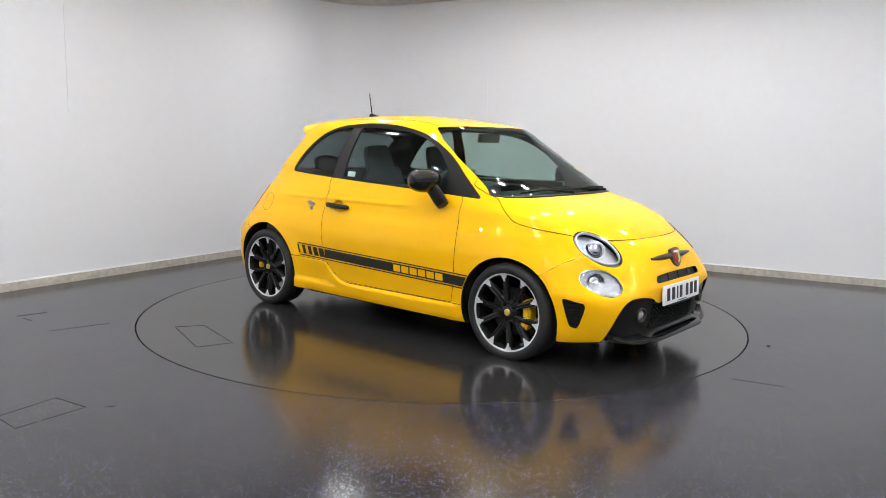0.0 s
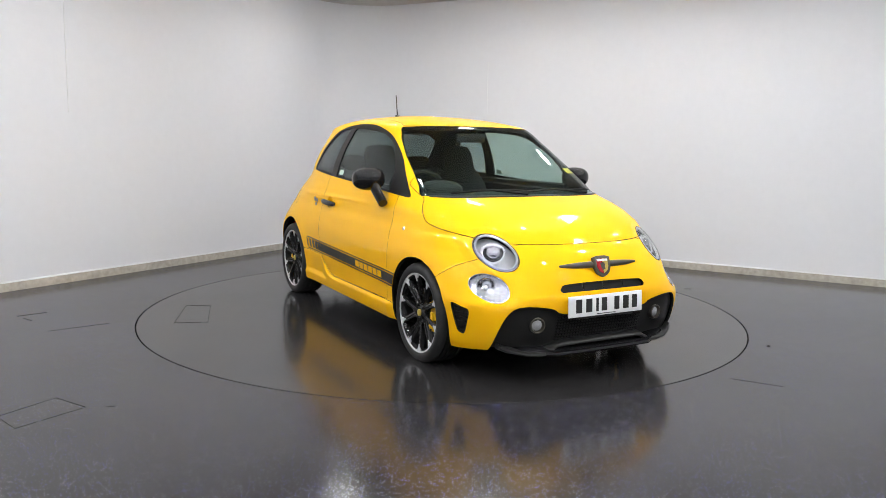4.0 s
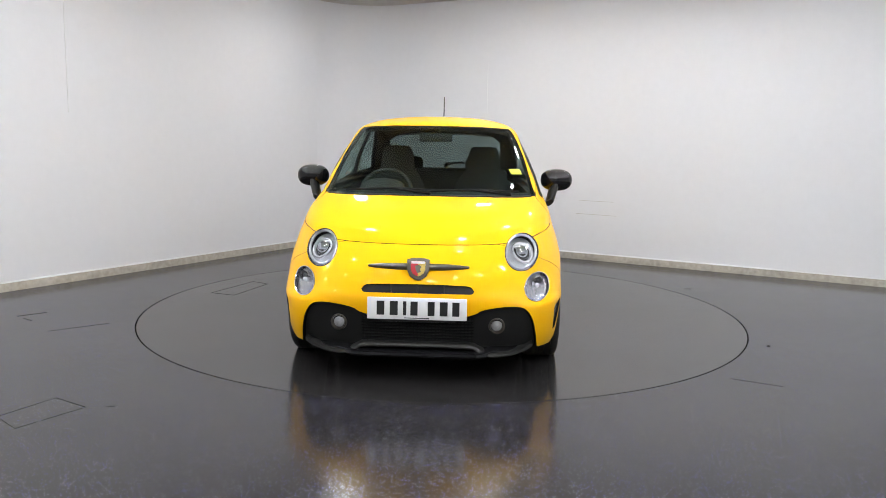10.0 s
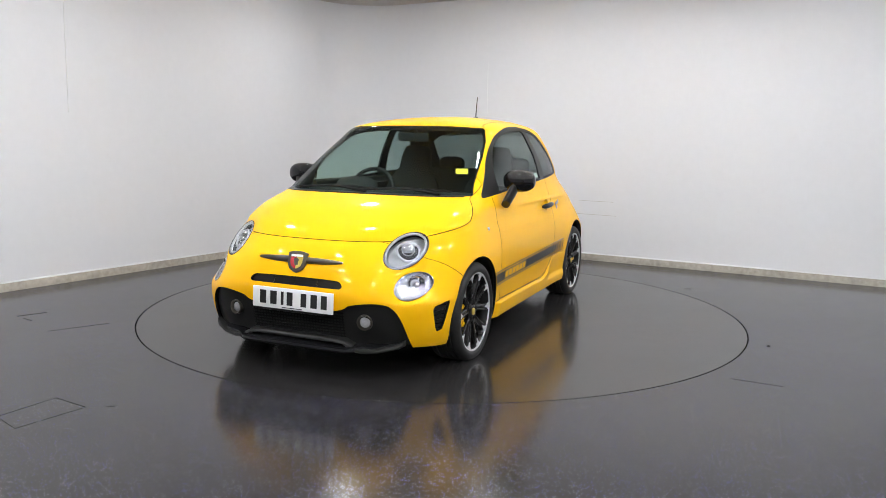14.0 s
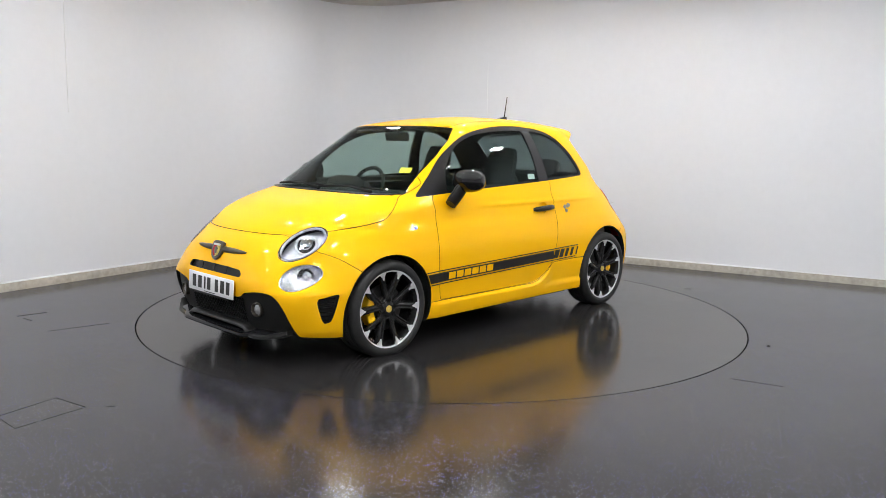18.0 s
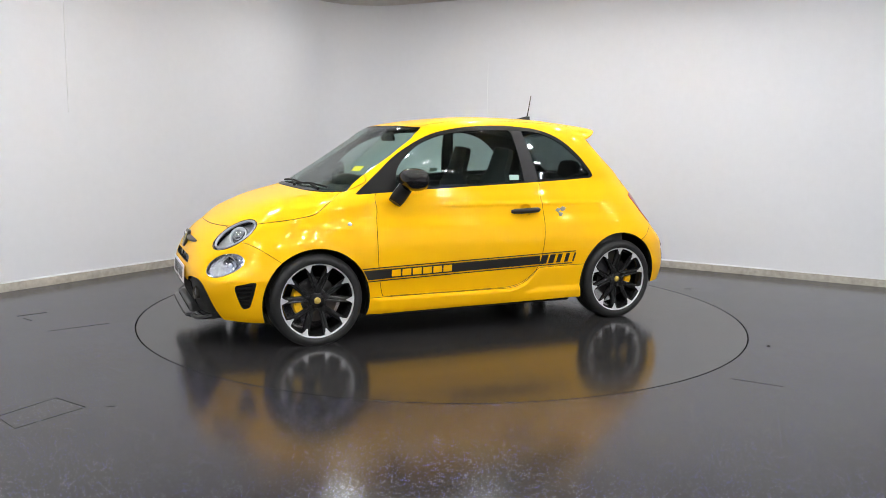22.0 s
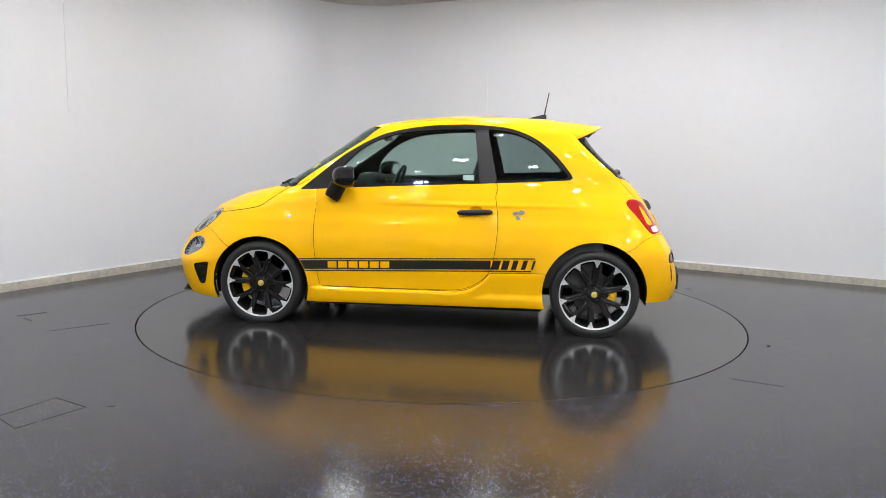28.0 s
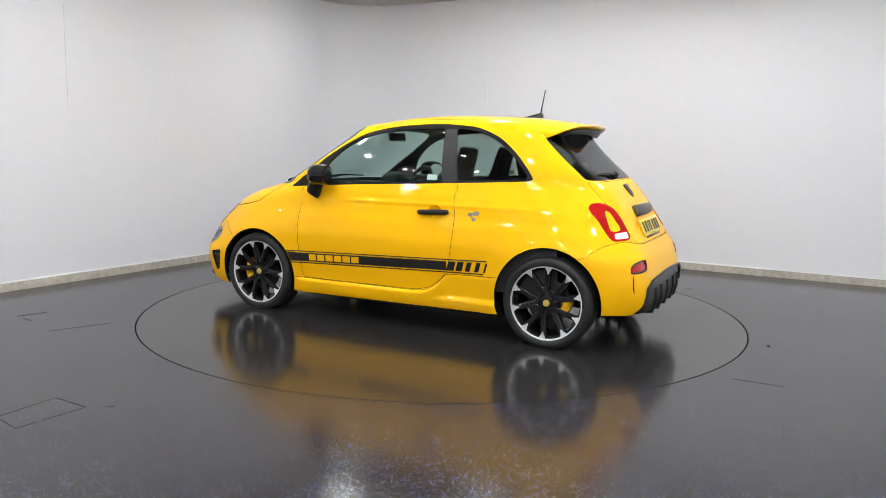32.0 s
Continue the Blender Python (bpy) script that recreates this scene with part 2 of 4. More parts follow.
def sweep(path, profile, closed_profile=True):
    """Carries a profile of (outward offset, height) along a plan line of (x, y); offset grows to the right of the line."""
    b = bmesh.new()
    rows = []
    for i, p in enumerate(path):
        a, c = path[max(i - 1, 0)], path[min(i + 1, len(path) - 1)]
        d = Vector((c[0] - a[0], c[1] - a[1])).normalized()
        nrm = Vector((d.y, -d.x))
        rows.append([b.verts.new((p[0] + nrm.x * o, p[1] + nrm.y * o, h)) for o, h in profile])
    n = len(profile)
    for r0, r1 in zip(rows, rows[1:]):
        for k in range(n if closed_profile else n - 1):
            b.faces.new((r0[k], r0[(k + 1) % n], r1[(k + 1) % n], r1[k]))
    if closed_profile:
        b.faces.new(rows[0][::-1])
        b.faces.new(rows[-1])
    return b


# ---- the room ----
HEIGHT = 2.95
CORNER = Vector((-1.20, 4.26))
ALONG_R = Vector((math.cos(radians(29.07)), -math.sin(radians(29.07))))
ALONG_L = Vector((-math.cos(radians(58.75)), -math.sin(radians(58.75))))
END_R, END_L = CORNER + 10.5 * ALONG_R, CORNER + 11.0 * ALONG_L
BACK = END_L + (END_R - CORNER)
TABLE_R = 2.226


def fillet(corner, d0, d1, radius, steps=14):
    """A rounded corner between two directions that leave it."""
    half = d0.angle(d1) / 2
    run = radius / math.tan(half)
    mid = corner + (d0 + d1).normalized() * (radius / math.sin(half))
    a, b = corner + d0 * run - mid, corner + d1 * run - mid
    out = []
    for i in range(steps + 1):
        f = i / steps
        v = a * math.sin((1 - f) * a.angle(b)) + b * math.sin(f * a.angle(b))
        out.append(mid + v.normalized() * radius)
    return out


def room():
    bend = fillet(CORNER, ALONG_L, ALONG_R, 0.75)
    wall = [(-0.12, 0.0), (0.0, 0.0), (0.0, HEIGHT), (-0.12, HEIGHT)]

    def run(points):
        return [tuple(p) for p in points]
    west = run([END_L, bend[0]])
    north = run(bend + [END_R])
    # east and south walls are unseen closers, added white to bounce light
    names = (("wall_west", west), ("wall_north", north), ("unseen_wall_east", run([END_R, BACK])), ("unseen_wall_south", run([BACK, END_L])))
    for name, path in names:
        ob = part(name, sweep(path, wall), WALL, None)
        tagged(ob, "white painted studio wall with faint scuffs", "wall", kind="structure")
    skirting = [(0.0, 0.0), (0.016, 0.0), (0.016, 0.055), (0.010, 0.068), (0.0, 0.070)]
    for name, path in (("baseboard", west), ("baseboard", north), ("baseboard", run([END_R, BACK])), ("baseboard", run([BACK, END_L]))):
        ob = part(name, sweep(path, skirting), BASE, None)
        tagged(ob, "worn pale wooden baseboard with dirty edge along the wall", "baseboard", kind="structure")
    bead = [(0.0, .070), (.012, .070), (.012, .077), (.004, .082), (0.0, .082)]
    for path in (west, north):
        ob = part("trim", sweep(path, bead), PANEL_LINE, None)
        tagged(ob, "white painted bead on top of the baseboard", "trim", kind="structure")
    # joints between the wall boards, and thin marks
    for base_, way, dist, z0, z1, w in ((CORNER, ALONG_L, 3.98, 1.48, HEIGHT, .006), (CORNER, ALONG_R, 1.93, 1.64, 2.22, .004), (CORNER, ALONG_L, 1.706, .37, .53, .004)):
        q = base_ + way * dist
        nrm = Vector((-way.y, way.x)) if way is ALONG_L else Vector((way.y, -way.x))
        q = q + nrm * .002
        ob = part("wall_joint", box(w, .004, z1 - z0), PANEL_LINE, None, m=Matrix.Translation((q.x, q.y, (z0 + z1) / 2)) @ pose(0, 0, 0, 0, 0, math.degrees(math.atan2(way.y, way.x))))
        tagged(ob, "faint joint between white wall boards", "joint", kind="structure")
    for a0, a1, z in ((3.11, 3.50, .664), (3.08, 3.54, .513)):
        q = CORNER + ALONG_R * ((a0 + a1) / 2) + Vector((ALONG_R.y, -ALONG_R.x)) * .001
        ob = part("wall_mark", box(a1 - a0, .003, .003), BASE, None, m=Matrix.Translation((q.x, q.y, z)) @ pose(0, 0, 0, 0, .6, -29.07))
        tagged(ob, "thin scuff line on the white wall", "mark", kind="structure")
    outline = [END_L, *bend, END_R, BACK]
    grow = [p + (p - Vector((0, 0))).normalized() * 0.1 for p in outline]
    ceil = part("ceiling", slab([(p.x, p.y) for p in grow], 0.1, "Z"), CEILING, None, m=pose(0, 0, HEIGHT + 0.05))
    tagged(ceil, "plain off-white studio ceiling", "ceiling", kind="structure")
    # floor sheet with the round opening for the turntable
    ring = 160
    inner = [(TABLE_R + 0.008) * Vector((math.cos(2 * math.pi * i / ring), math.sin(2 * math.pi * i / ring))) for i in range(ring)]
    edges = list(zip(outline, outline[1:] + outline[:1]))
    outer = []
    for v in inner:
        d = v.normalized()
        best = 99.0
        for p, q in edges:
            e = q - p
            den = d.x * e.y - d.y * e.x
            if abs(den) < 1e-9:
                continue
            s = (p.x * e.y - p.y * e.x) / den
            u = (p.x * d.y - p.y * d.x) / den
            if s > 0 and -1e-6 <= u <= 1 + 1e-6:
                best = min(best, s)
        outer.append(d * (best + 0.05))
    vs, fs = [], []
    for k, z in enumerate((0.0, -0.06)):
        vs += [(p.x, p.y, z) for p in inner] + [(p.x, p.y, z) for p in outer]
    n = ring
    for i in range(n):
        j = (i + 1) % n
        fs.append((i, n + i, n + j, j))
        fs.append((i, j, 2 * n + j, 2 * n + i))
        fs.append((2 * n + i, 2 * n + j, 3 * n + j, 3 * n + i))
    ob = place("floor", mesh("floor", vs, fs, FLOOR, smooth=False))
    tagged(ob, "dark grey speckled glossy vinyl studio floor", "floor", kind="structure")
    # joints of a service hatch and old scuffs let into the floor
    hatch = [(-2.03, -2.52), (-1.894, -2.25), (-1.69, -2.375), (-1.87, -2.66)]
    marks = [(hatch[k], hatch[(k + 1) % 4], .0022) for k in range(4)]
    marks += [((-3.027, -.542), (-2.886, -.402), .012), ((-2.95, -.60), (-2.86, -.66), .006), ((-2.60, -.95), (-2.30, -.70), .0015), ((1.62, -1.73), (1.86, -1.86), .004), ((2.2, 1.0), (2.26, 1.0), .012), ((-1.60, -2.36), (-1.55, -2.35), .010)]
    for (x0, y0), (x1, y1), w in marks:
        d = Vector((x1 - x0, y1 - y0, 0))
        ob = part("floor_joint", box(d.length, w, .003), SCUFF, None, m=Matrix.Translation(((x0 + x1) / 2, (y0 + y1) / 2, .0)) @ pose(0, 0, 0, 0, 0, math.degrees(math.atan2(d.y, d.x))))
        tagged(ob, "dark joint line in the vinyl floor", "joint", kind="structure")
    chip = part("floor_chip", ellipsoid(.012, .009, .004), SCUFF, None, m=pose(2.135, -1.0, .002))
    tagged(chip, "small dark crumb on the vinyl floor", "crumb")
    pit = part("turntable_pit", lathe([(TABLE_R + 0.3, -0.065), (TABLE_R + 0.3, -0.12), (0.001, -0.12)], 64, "Z"), GAP, None)
    tagged(pit, "black pit under the turntable", "pit", kind="structure")


def ceiling_lamps():
    """Small square LED fittings in rows, flush with the ceiling."""
    base = tagged(new("ceiling_light"), "small square white LED ceiling light", "ceiling light", "ceiling lights")
    for dx, dy, sx, sy in ((0, .0925, .215, .03), (0, -.0925, .215, .03), (.0925, 0, .03, .155), (-.0925, 0, .03, .155)):
        part("housing", box(sx, sy, .05, .004, (dx, dy, 0)), HOUSING, base)
    part("diffuser", box(.154, .154, .050, .010, (0, 0, -.012)), GLOW, base)
    turn = -29.07
    first = True
    across = Vector((ALONG_R.y, -ALONG_R.x))
    bare = ((-1.4, 1.2), (4.1, -0.9), (0.0, 0.0), (0.0, 0.6))
    for i in range(6):
        for j in range(6):
            p = CORNER + ALONG_R * (1.22 + 1.45 * i) + across * (1.36 + 1.45 * j)
            # corner fitting is added off the grid, to brighten the corner walls
            if i == j == 0:
                p = Vector((-1.05, 2.15))
            if any((p - Vector(q)).length < 0.66 for q in bare):
                continue
            m = pose(p.x, p.y, HEIGHT - 0.026, 0, 0, turn)
            if first:
                base.matrix_basis = m
                first = False
            else:
                copy_thing(base, m)


def turntable():
    disc = tagged(new("turntable"), "round turntable covered in dark grey speckled vinyl", "turntable")
    part("platform", lathe([(0.001, 0.0), (TABLE_R - 0.002, 0.0), (TABLE_R, -0.003), (TABLE_R, -0.05), (0.001, -0.05)], 160, "Z"), DISC, disc)
    # the outline of a service hatch let into the disc
    pts = [(-0.90, -1.76), (-0.34, -1.95), (-0.27, -1.735), (-0.80, -1.60)]
    for k in range(4):
        a, c = Vector((*pts[k], 0)), Vector((*pts[(k + 1) % 4], 0))
        d = (c - a)
        bar = box(d.length, 0.0035, 0.002, 0.0)
        part("hatch_joint", bar, SCUFF, disc, m=Matrix.Translation(((a + c) / 2) + Vector((0, 0, 0.0005))) @ pose(0, 0, 0, 0, 0, math.degrees(math.atan2(d.y, d.x))))
    return disc


# ---- the car: body surface ----
import functools


def curve(*pairs):
    """A smooth monotone curve through (at, value) pairs."""
    xs, ys = np.array([p[0] for p in pairs], float), np.array([p[1] for p in pairs], float)
    h, d = np.diff(xs), np.diff(ys) / np.diff(xs)
    m = np.zeros(len(xs))
    m[0], m[-1] = d[0], d[-1]
    for i in range(1, len(xs) - 1):
        if d[i - 1] * d[i] > 0:
            w1, w2 = 2 * h[i] + h[i - 1], h[i] + 2 * h[i - 1]
            m[i] = (w1 + w2) / (w1 / d[i - 1] + w2 / d[i])

    def at(x):
        x = np.clip(np.asarray(x, float), xs[0], xs[-1])
        i = np.clip(np.searchsorted(xs, x) - 1, 0, len(xs) - 2)
        t = (x - xs[i]) / h[i]
        return (ys[i] * (1 + 2 * t) * (1 - t) ** 2 + h[i] * m[i] * t * (1 - t) ** 2 + ys[i + 1] * t * t * (3 - 2 * t) + h[i] * m[i + 1] * t * t * (t - 1))
    return at


TOP_Z = 1.478
# per height: front and rear end on the centre line, half width, where the ends begin to round, how square they are
NOSE = curve((.15, 1.822), (.25, 1.848), (.36, 1.870), (.46, 1.880), (.52, 1.867), (.58, 1.846), (.63, 1.818), (.67, 1.786), (.7, 1.753), (.72, 1.723), (.76, 1.677), (.8, 1.612), (.84, 1.522), (.88, 1.420), (.92, 1.270), (.945, 1.158), (.96, 1.095), (1, 1.030), (1.1, 0.870), (1.2, 0.724), (1.3, 0.584), (1.38, 0.470), (1.41, 0.370), (1.436, 0.225), (1.46, 0.020), (1.472, -0.120), (TOP_Z, -0.220))
TAIL = curve((.15, -1.696), (.22, -1.729), (.33, -1.748), (.42, -1.736), (.5, -1.715), (.58, -1.690), (.63, -1.664), (.7, -1.624), (.8, -1.566), (.9, -1.505), (1, -1.424), (1.05, -1.365), (1.2, -1.192), (1.3, -1.106), (1.38, -1.060), (1.41, -1.030), (1.436, -0.958), (1.455, -0.850), (1.468, -0.680), (TOP_Z, -0.220))
HALF = curve((.15, 0.754), (.2, 0.774), (.3, 0.787), (.45, 0.804), (.6, 0.812), (.72, 0.795), (.8, 0.771), (.87, 0.758), (.92, 0.746), (.96, 0.732), (1.02, 0.714), (1.1, 0.693), (1.2, 0.658), (1.3, 0.609), (1.36, 0.575), (1.39, 0.545), (1.41, 0.517), (1.43, 0.471), (1.45, 0.395), (1.465, 0.290), (1.473, 0.190), (TOP_Z, 0.020))
MID_F = curve((.15, 1.0), (.70, 1.0), (.85, .85), (.96, .30), (1.38, -.20), (TOP_Z, -.22))
MID_R = curve((.15, -.90), (.60, -.85), (.80, -.60), (1.0, -.30), (1.38, -.30), (TOP_Z, -.22))
POW_F = curve((.15, 4.1), (.30, 4.5), (.42, 4.5), (.47, 3.95), (.52, 3.45), (.58, 3.0), (.64, 2.64), (.70, 2.46), (.76, 2.5), (.80, 2.75), (.86, 2.95), (.93, 3.95), (.96, 4.75), (1.1, 5.5), (1.38, 5.2), (1.42, 3.8), (TOP_Z, 2.4))
POW_R = curve((.15, 4.4), (.40, 5.6), (.54, 5.8), (.66, 4.8), (.80, 4.4), (1.0, 6.2), (1.1, 7.7), (1.25, 7.2), (1.38, 5.6), (1.43, 3.6), (TOP_Z, 2.4))
TAPER = curve((.15, .02), (.80, .03), (1.05, .19), (1.38, .16), (TOP_Z, .08))
ARCH = ((1.152, .273, .343), (-1.150, .296, .347))


SKIRT = curve((-1.0, .428), (-.60, .418), (-.46, .413), (-.44, .402), (-.41, .368), (-.348, .319), (-.28, .290), (-.20, .279), (1.0, .279))


def bulge(x, z):
    """Flared arches and the side skirt's step, in metres outwards."""
    out = np.zeros_like(x)
    for (ax, az, ar), lift, wide in zip(ARCH, (.007, .014), (.085, .09)):
        r = np.hypot(x - ax, z - az)
        out += lift * np.exp(-((r - ar - .005) / wide) ** 2) * np.clip((.86 - z) / .3, 0, 1)
    inside = np.clip((.80 - x) / .06, 0, 1) * np.clip((x + .85) / .06, 0, 1)
    lip = .004 + .016 * np.clip((x + .46) / .12, 0, 1)
    out += inside * np.maximum(.020 * np.clip((.277 - z) / .04, 0, 1), lip * np.clip((SKIRT(x) - z) / .014, 0, 1))
    # the waist line below the windows
    out += .006 * np.exp(-((z - .868) / .014) ** 2) * np.clip((.75 - np.abs(x + .35)) / .25, 0, 1)
    return out


def outline(z, count):
    """Half of the plan outline at a height, front centre to rear centre, evenly spaced."""
    f = np.linspace(0, math.pi / 2, 400)
    nf, nr, w = POW_F(z), POW_R(z), HALF(z)
    xm, xr = MID_F(z), MID_R(z)
    xs = np.concatenate([xm + (NOSE(z) - xm) * np.cos(f) ** (2 / nf), xr + (TAIL(z) - xr) * np.sin(f) ** (2 / nr)])
    ys = np.concatenate([w * np.sin(f) ** (2 / nf), w * np.cos(f) ** (2 / nr)])
    ys = ys * (1 - TAPER(z) * np.clip((-.2 - xs) / 1.2, 0, 2) ** 2)
    s = np.concatenate([[0], np.cumsum(np.hypot(np.diff(xs), np.diff(ys)))])
    at = np.linspace(0, s[-1], count)
    xs, ys = np.interp(at, s, xs), np.interp(at, s, ys)
    side = np.clip(ys / (w + 1e-6), 0, 1) ** 2
    ys = ys + bulge(xs, np.full_like(xs, z)) * side
    # hollow in which the indicator sits
    hollow = .048 * np.exp(-((ys - .665) ** 2 + (z - .513) ** 2) / .0070) * (xs > 1.0)
    xs, ys = xs - .80 * hollow, ys - .55 * hollow
    ys[0] = ys[-1] = 0.0
    return xs, ys


@functools.lru_cache(None)
def slice_at(z):
    return outline(z, 600)


def side_y(x, z):
    """How far out the body's side lies at (x, z)."""
    xs, ys = slice_at(float(z))
    return float(np.interp(-x, -xs, ys))


def front_x(y, z):
    xs, ys = slice_at(float(z))
    k = int(np.argmax(ys))
    return float(np.interp(abs(y), ys[:k], xs[:k]))


def rear_x(y, z):
    xs, ys = slice_at(float(z))
    k = int(np.argmax(ys))
    return float(np.interp(abs(y), ys[k:][::-1], xs[k:][::-1]))


class Shell:
    """Half of the body's surface as labelled faces that can be cut along lines."""

    def __init__(self, columns=290, source=None):
        if source is not None:
            self.v, self.n, self.f, self.tag = source.v, source.n, list(source.f), list(source.tag)
            return
        zs = np.concatenate([np.linspace(.15, .70, 52)[:-1], np.linspace(.70, .965, 46)[:-1], np.linspace(.965, 1.38, 36)[:-1], TOP_Z - (TOP_Z - 1.38) * (1 - np.linspace(0, 1, 26)) ** 2])
        grid = np.zeros((len(zs), columns, 3))
        for i, z in enumerate(zs):
            grid[i, :, 0], grid[i, :, 1] = outline(z, columns)
            grid[i, :, 2] = z
        du, dv = np.gradient(grid, axis=1), np.gradient(grid, axis=0)
        n = np.cross(dv, du)
        n[-1] = (0, 0, 1)
        n[:, 0, 1] = n[:, -1, 1] = 0
        n /= np.linalg.norm(n, axis=2, keepdims=True) + 1e-12
        if n[20, columns // 2, 1] < 0:
            n = -n
            n[-1] = (0, 0, 1)
        r, c = grid.shape[:2]
        self.v, self.n = grid.reshape(-1, 3), n.reshape(-1, 3)
        self.f, self.tag = [], []
        for i in range(r - 1):
            for j in range(c - 1):
                self.f.append((i * c + j, (i + 1) * c + j, (i + 1) * c + j + 1, i * c + j + 1))
                self.tag.append("body")

    def clone(self):
        return Shell(source=self)

    def cut(self, value, name, among=("body",)):
        """Faces where value(v) < 0 take the name; faces across the line are split on it."""
        s = value(self.v)
        s = np.where(np.abs(s) < 1e-6, 0.0, s)
        faces, tags, fresh, made = [], [], [], {}
        base = len(self.v)
        for f, t in zip(self.f, self.tag):
            if t not in among:
                faces.append(f), tags.append(t)
                continue
            lo, hi = min(s[i] for i in f), max(s[i] for i in f)
            if lo >= 0 or hi <= 0:
                faces.append(f), tags.append(name if hi <= 0 and lo < 0 else t)
                continue
            neg, pos = [], []
            for a, b in zip(f, f[1:] + f[:1]):
                sa, sb = s[a], s[b]
                if sa <= 0:
                    neg.append(a)
                if sa >= 0:
                    pos.append(a)
                if sa * sb < 0:
                    key = (a, b) if a < b else (b, a)
                    k = made.get(key)
                    if k is None:
                        q = s[key[0]] / (s[key[0]] - s[key[1]])
                        k = made[key] = base + len(fresh)
                        fresh.append((key, q))
                    neg.append(k), pos.append(k)
            if len(neg) > 2:
                faces.append(tuple(neg)), tags.append(name)
            if len(pos) > 2:
                faces.append(tuple(pos)), tags.append(t)
        if fresh:
            a, b = np.array([k[0] for k, _ in fresh]), np.array([k[1] for k, _ in fresh])
            q = np.array([w for _, w in fresh])[:, None]
            self.v = np.vstack([self.v, self.v[a] * (1 - q) + self.v[b] * q])
            nn = self.n[a] * (1 - q) + self.n[b] * q
            self.n = np.vstack([self.n, nn / (np.linalg.norm(nn, axis=1, keepdims=True) + 1e-12)])
        self.f, self.tag = faces, tags

    def carve(self, values, name, among="body"):
        """Faces on the inner side of every one of some straight lines take the name."""
        last = among
        for k, value in enumerate(values):
            step = f"{name}_step{k}"
            self.cut(value, step, (last,))
            if k:
                self.tag = [among if t == last else t for t in self.tag]
            last = step
        self.tag = [name if t == last else t for t in self.tag]

    def panel(self, value, name, gap=0.005, among=("body",)):
        """Cuts a panel with an open joint round it."""
        def true(v):
            # distance along the surface rather than in the flat view
            n = self.n
            a = np.cross(n, (0.31, 0.22, 0.92))
            a /= np.linalg.norm(a, axis=1, keepdims=True) + 1e-9
            b = np.cross(n, a)
            d = value(v)
            ga, gb = (value(v + a * 1e-3) - d) * 1e3, (value(v + b * 1e-3) - d) * 1e3
            return d / np.maximum(np.hypot(ga, gb), .06)
        self.cut(lambda v: true(v) + gap / 2, name, among)
        self.cut(lambda v: true(v) - gap / 2, "joint", among)

    def solid(self, names, material_, both=True, thick=0.012, out=0.0, flip=False, label=None):
        """A mesh with thickness out of the named faces; both: with its mirror half, joined on the middle."""
        fs = [f for f, t in zip(self.f, self.tag) if t in names]
        used = sorted({i for f in fs for i in f})
        if not used:
            return None
        back = {o: k for k, o in enumerate(used)}
        v, n = self.v[used].copy(), self.n[used].copy()
        fs = [tuple(back[i] for i in f) for f in fs]
        v, n = podded(v, n)
        if both:
            mid = np.abs(v[:, 1]) < 1e-6
            twin, k = np.arange(len(v)), len(v)
            twin = np.where(mid, np.arange(len(v)), -1)
            free = np.where(~mid)[0]
            twin[free] = k + np.arange(len(free))
            v = np.vstack([v, v[free] * (1, -1, 1)])
            n = np.vstack([n, n[free] * (1, -1, 1)])
            fs = fs + [tuple(int(twin[i]) for i in f[::-1]) for f in fs]
        elif flip:
            v, n = v * (1, -1, 1), n * (1, -1, 1)
            fs = [f[::-1] for f in fs]
        # order of the corners so that faces look outwards
        f0 = fs[len(fs) // 2]
        a, b, c = v[f0[0]], v[f0[1]], v[f0[2]]
        if np.dot(np.cross(b - a, c - a), n[f0[0]]) < 0:
            fs = [f[::-1] for f in fs]
        v = v + n * out
        count = {}
        for f in fs:
            for a, b in zip(f, f[1:] + f[:1]):
                count[(a, b)] = count.get((a, b), 0) + 1
        rim = [(a, b) for (a, b) in count if (b, a) not in count]
        m = len(v)
        allv, alln = [v, v - n * thick], [n, -n]
        faces = fs + [tuple(i + m for i in f[::-1]) for f in fs]
        k = 2 * m
        rv, rn = [], []
        for a, b in rim:
            d = np.cross(v[b] - v[a], n[a])
            d = d / (np.linalg.norm(d) + 1e-12)
            rv += [v[a], v[b], v[b] - n[b] * thick, v[a] - n[a] * thick]
            rn += [d] * 4
            faces.append((k + 1, k, k + 3, k + 2))
            k += 4
        if rv:
            allv.append(np.array(rv)), alln.append(np.array(rn))
        mats, index = [material_], None
        if material_ is PAINT and thick > .01:
            mats, index = [PAINT, BLACK_MATT], [0] * len(fs) + [1] * (len(fs) + len(rim))
        return mesh(names[0], np.vstack(allv), faces, mats, np.vstack(alln), index=index)


def spline(points, steps=6, closed=True):
    """A smooth line through corner points."""
    p = [np.array(q, float) for q in points]
    n, out = len(p), []
    for i in range(n if closed else n - 1):
        a, b, c, d = (p[(i + k) % n] if closed else p[min(max(i + k, 0), n - 1)] for k in (-1, 0, 1, 2))
        for s in range(steps):
            t = s / steps
            out.append(.5 * ((2 * b) + (c - a) * t + (2 * a - 5 * b + 4 * c - d) * t * t + (3 * b - a - 3 * c + d) * t ** 3))
    if not closed:
        out.append(p[-1])
    return np.array(out)


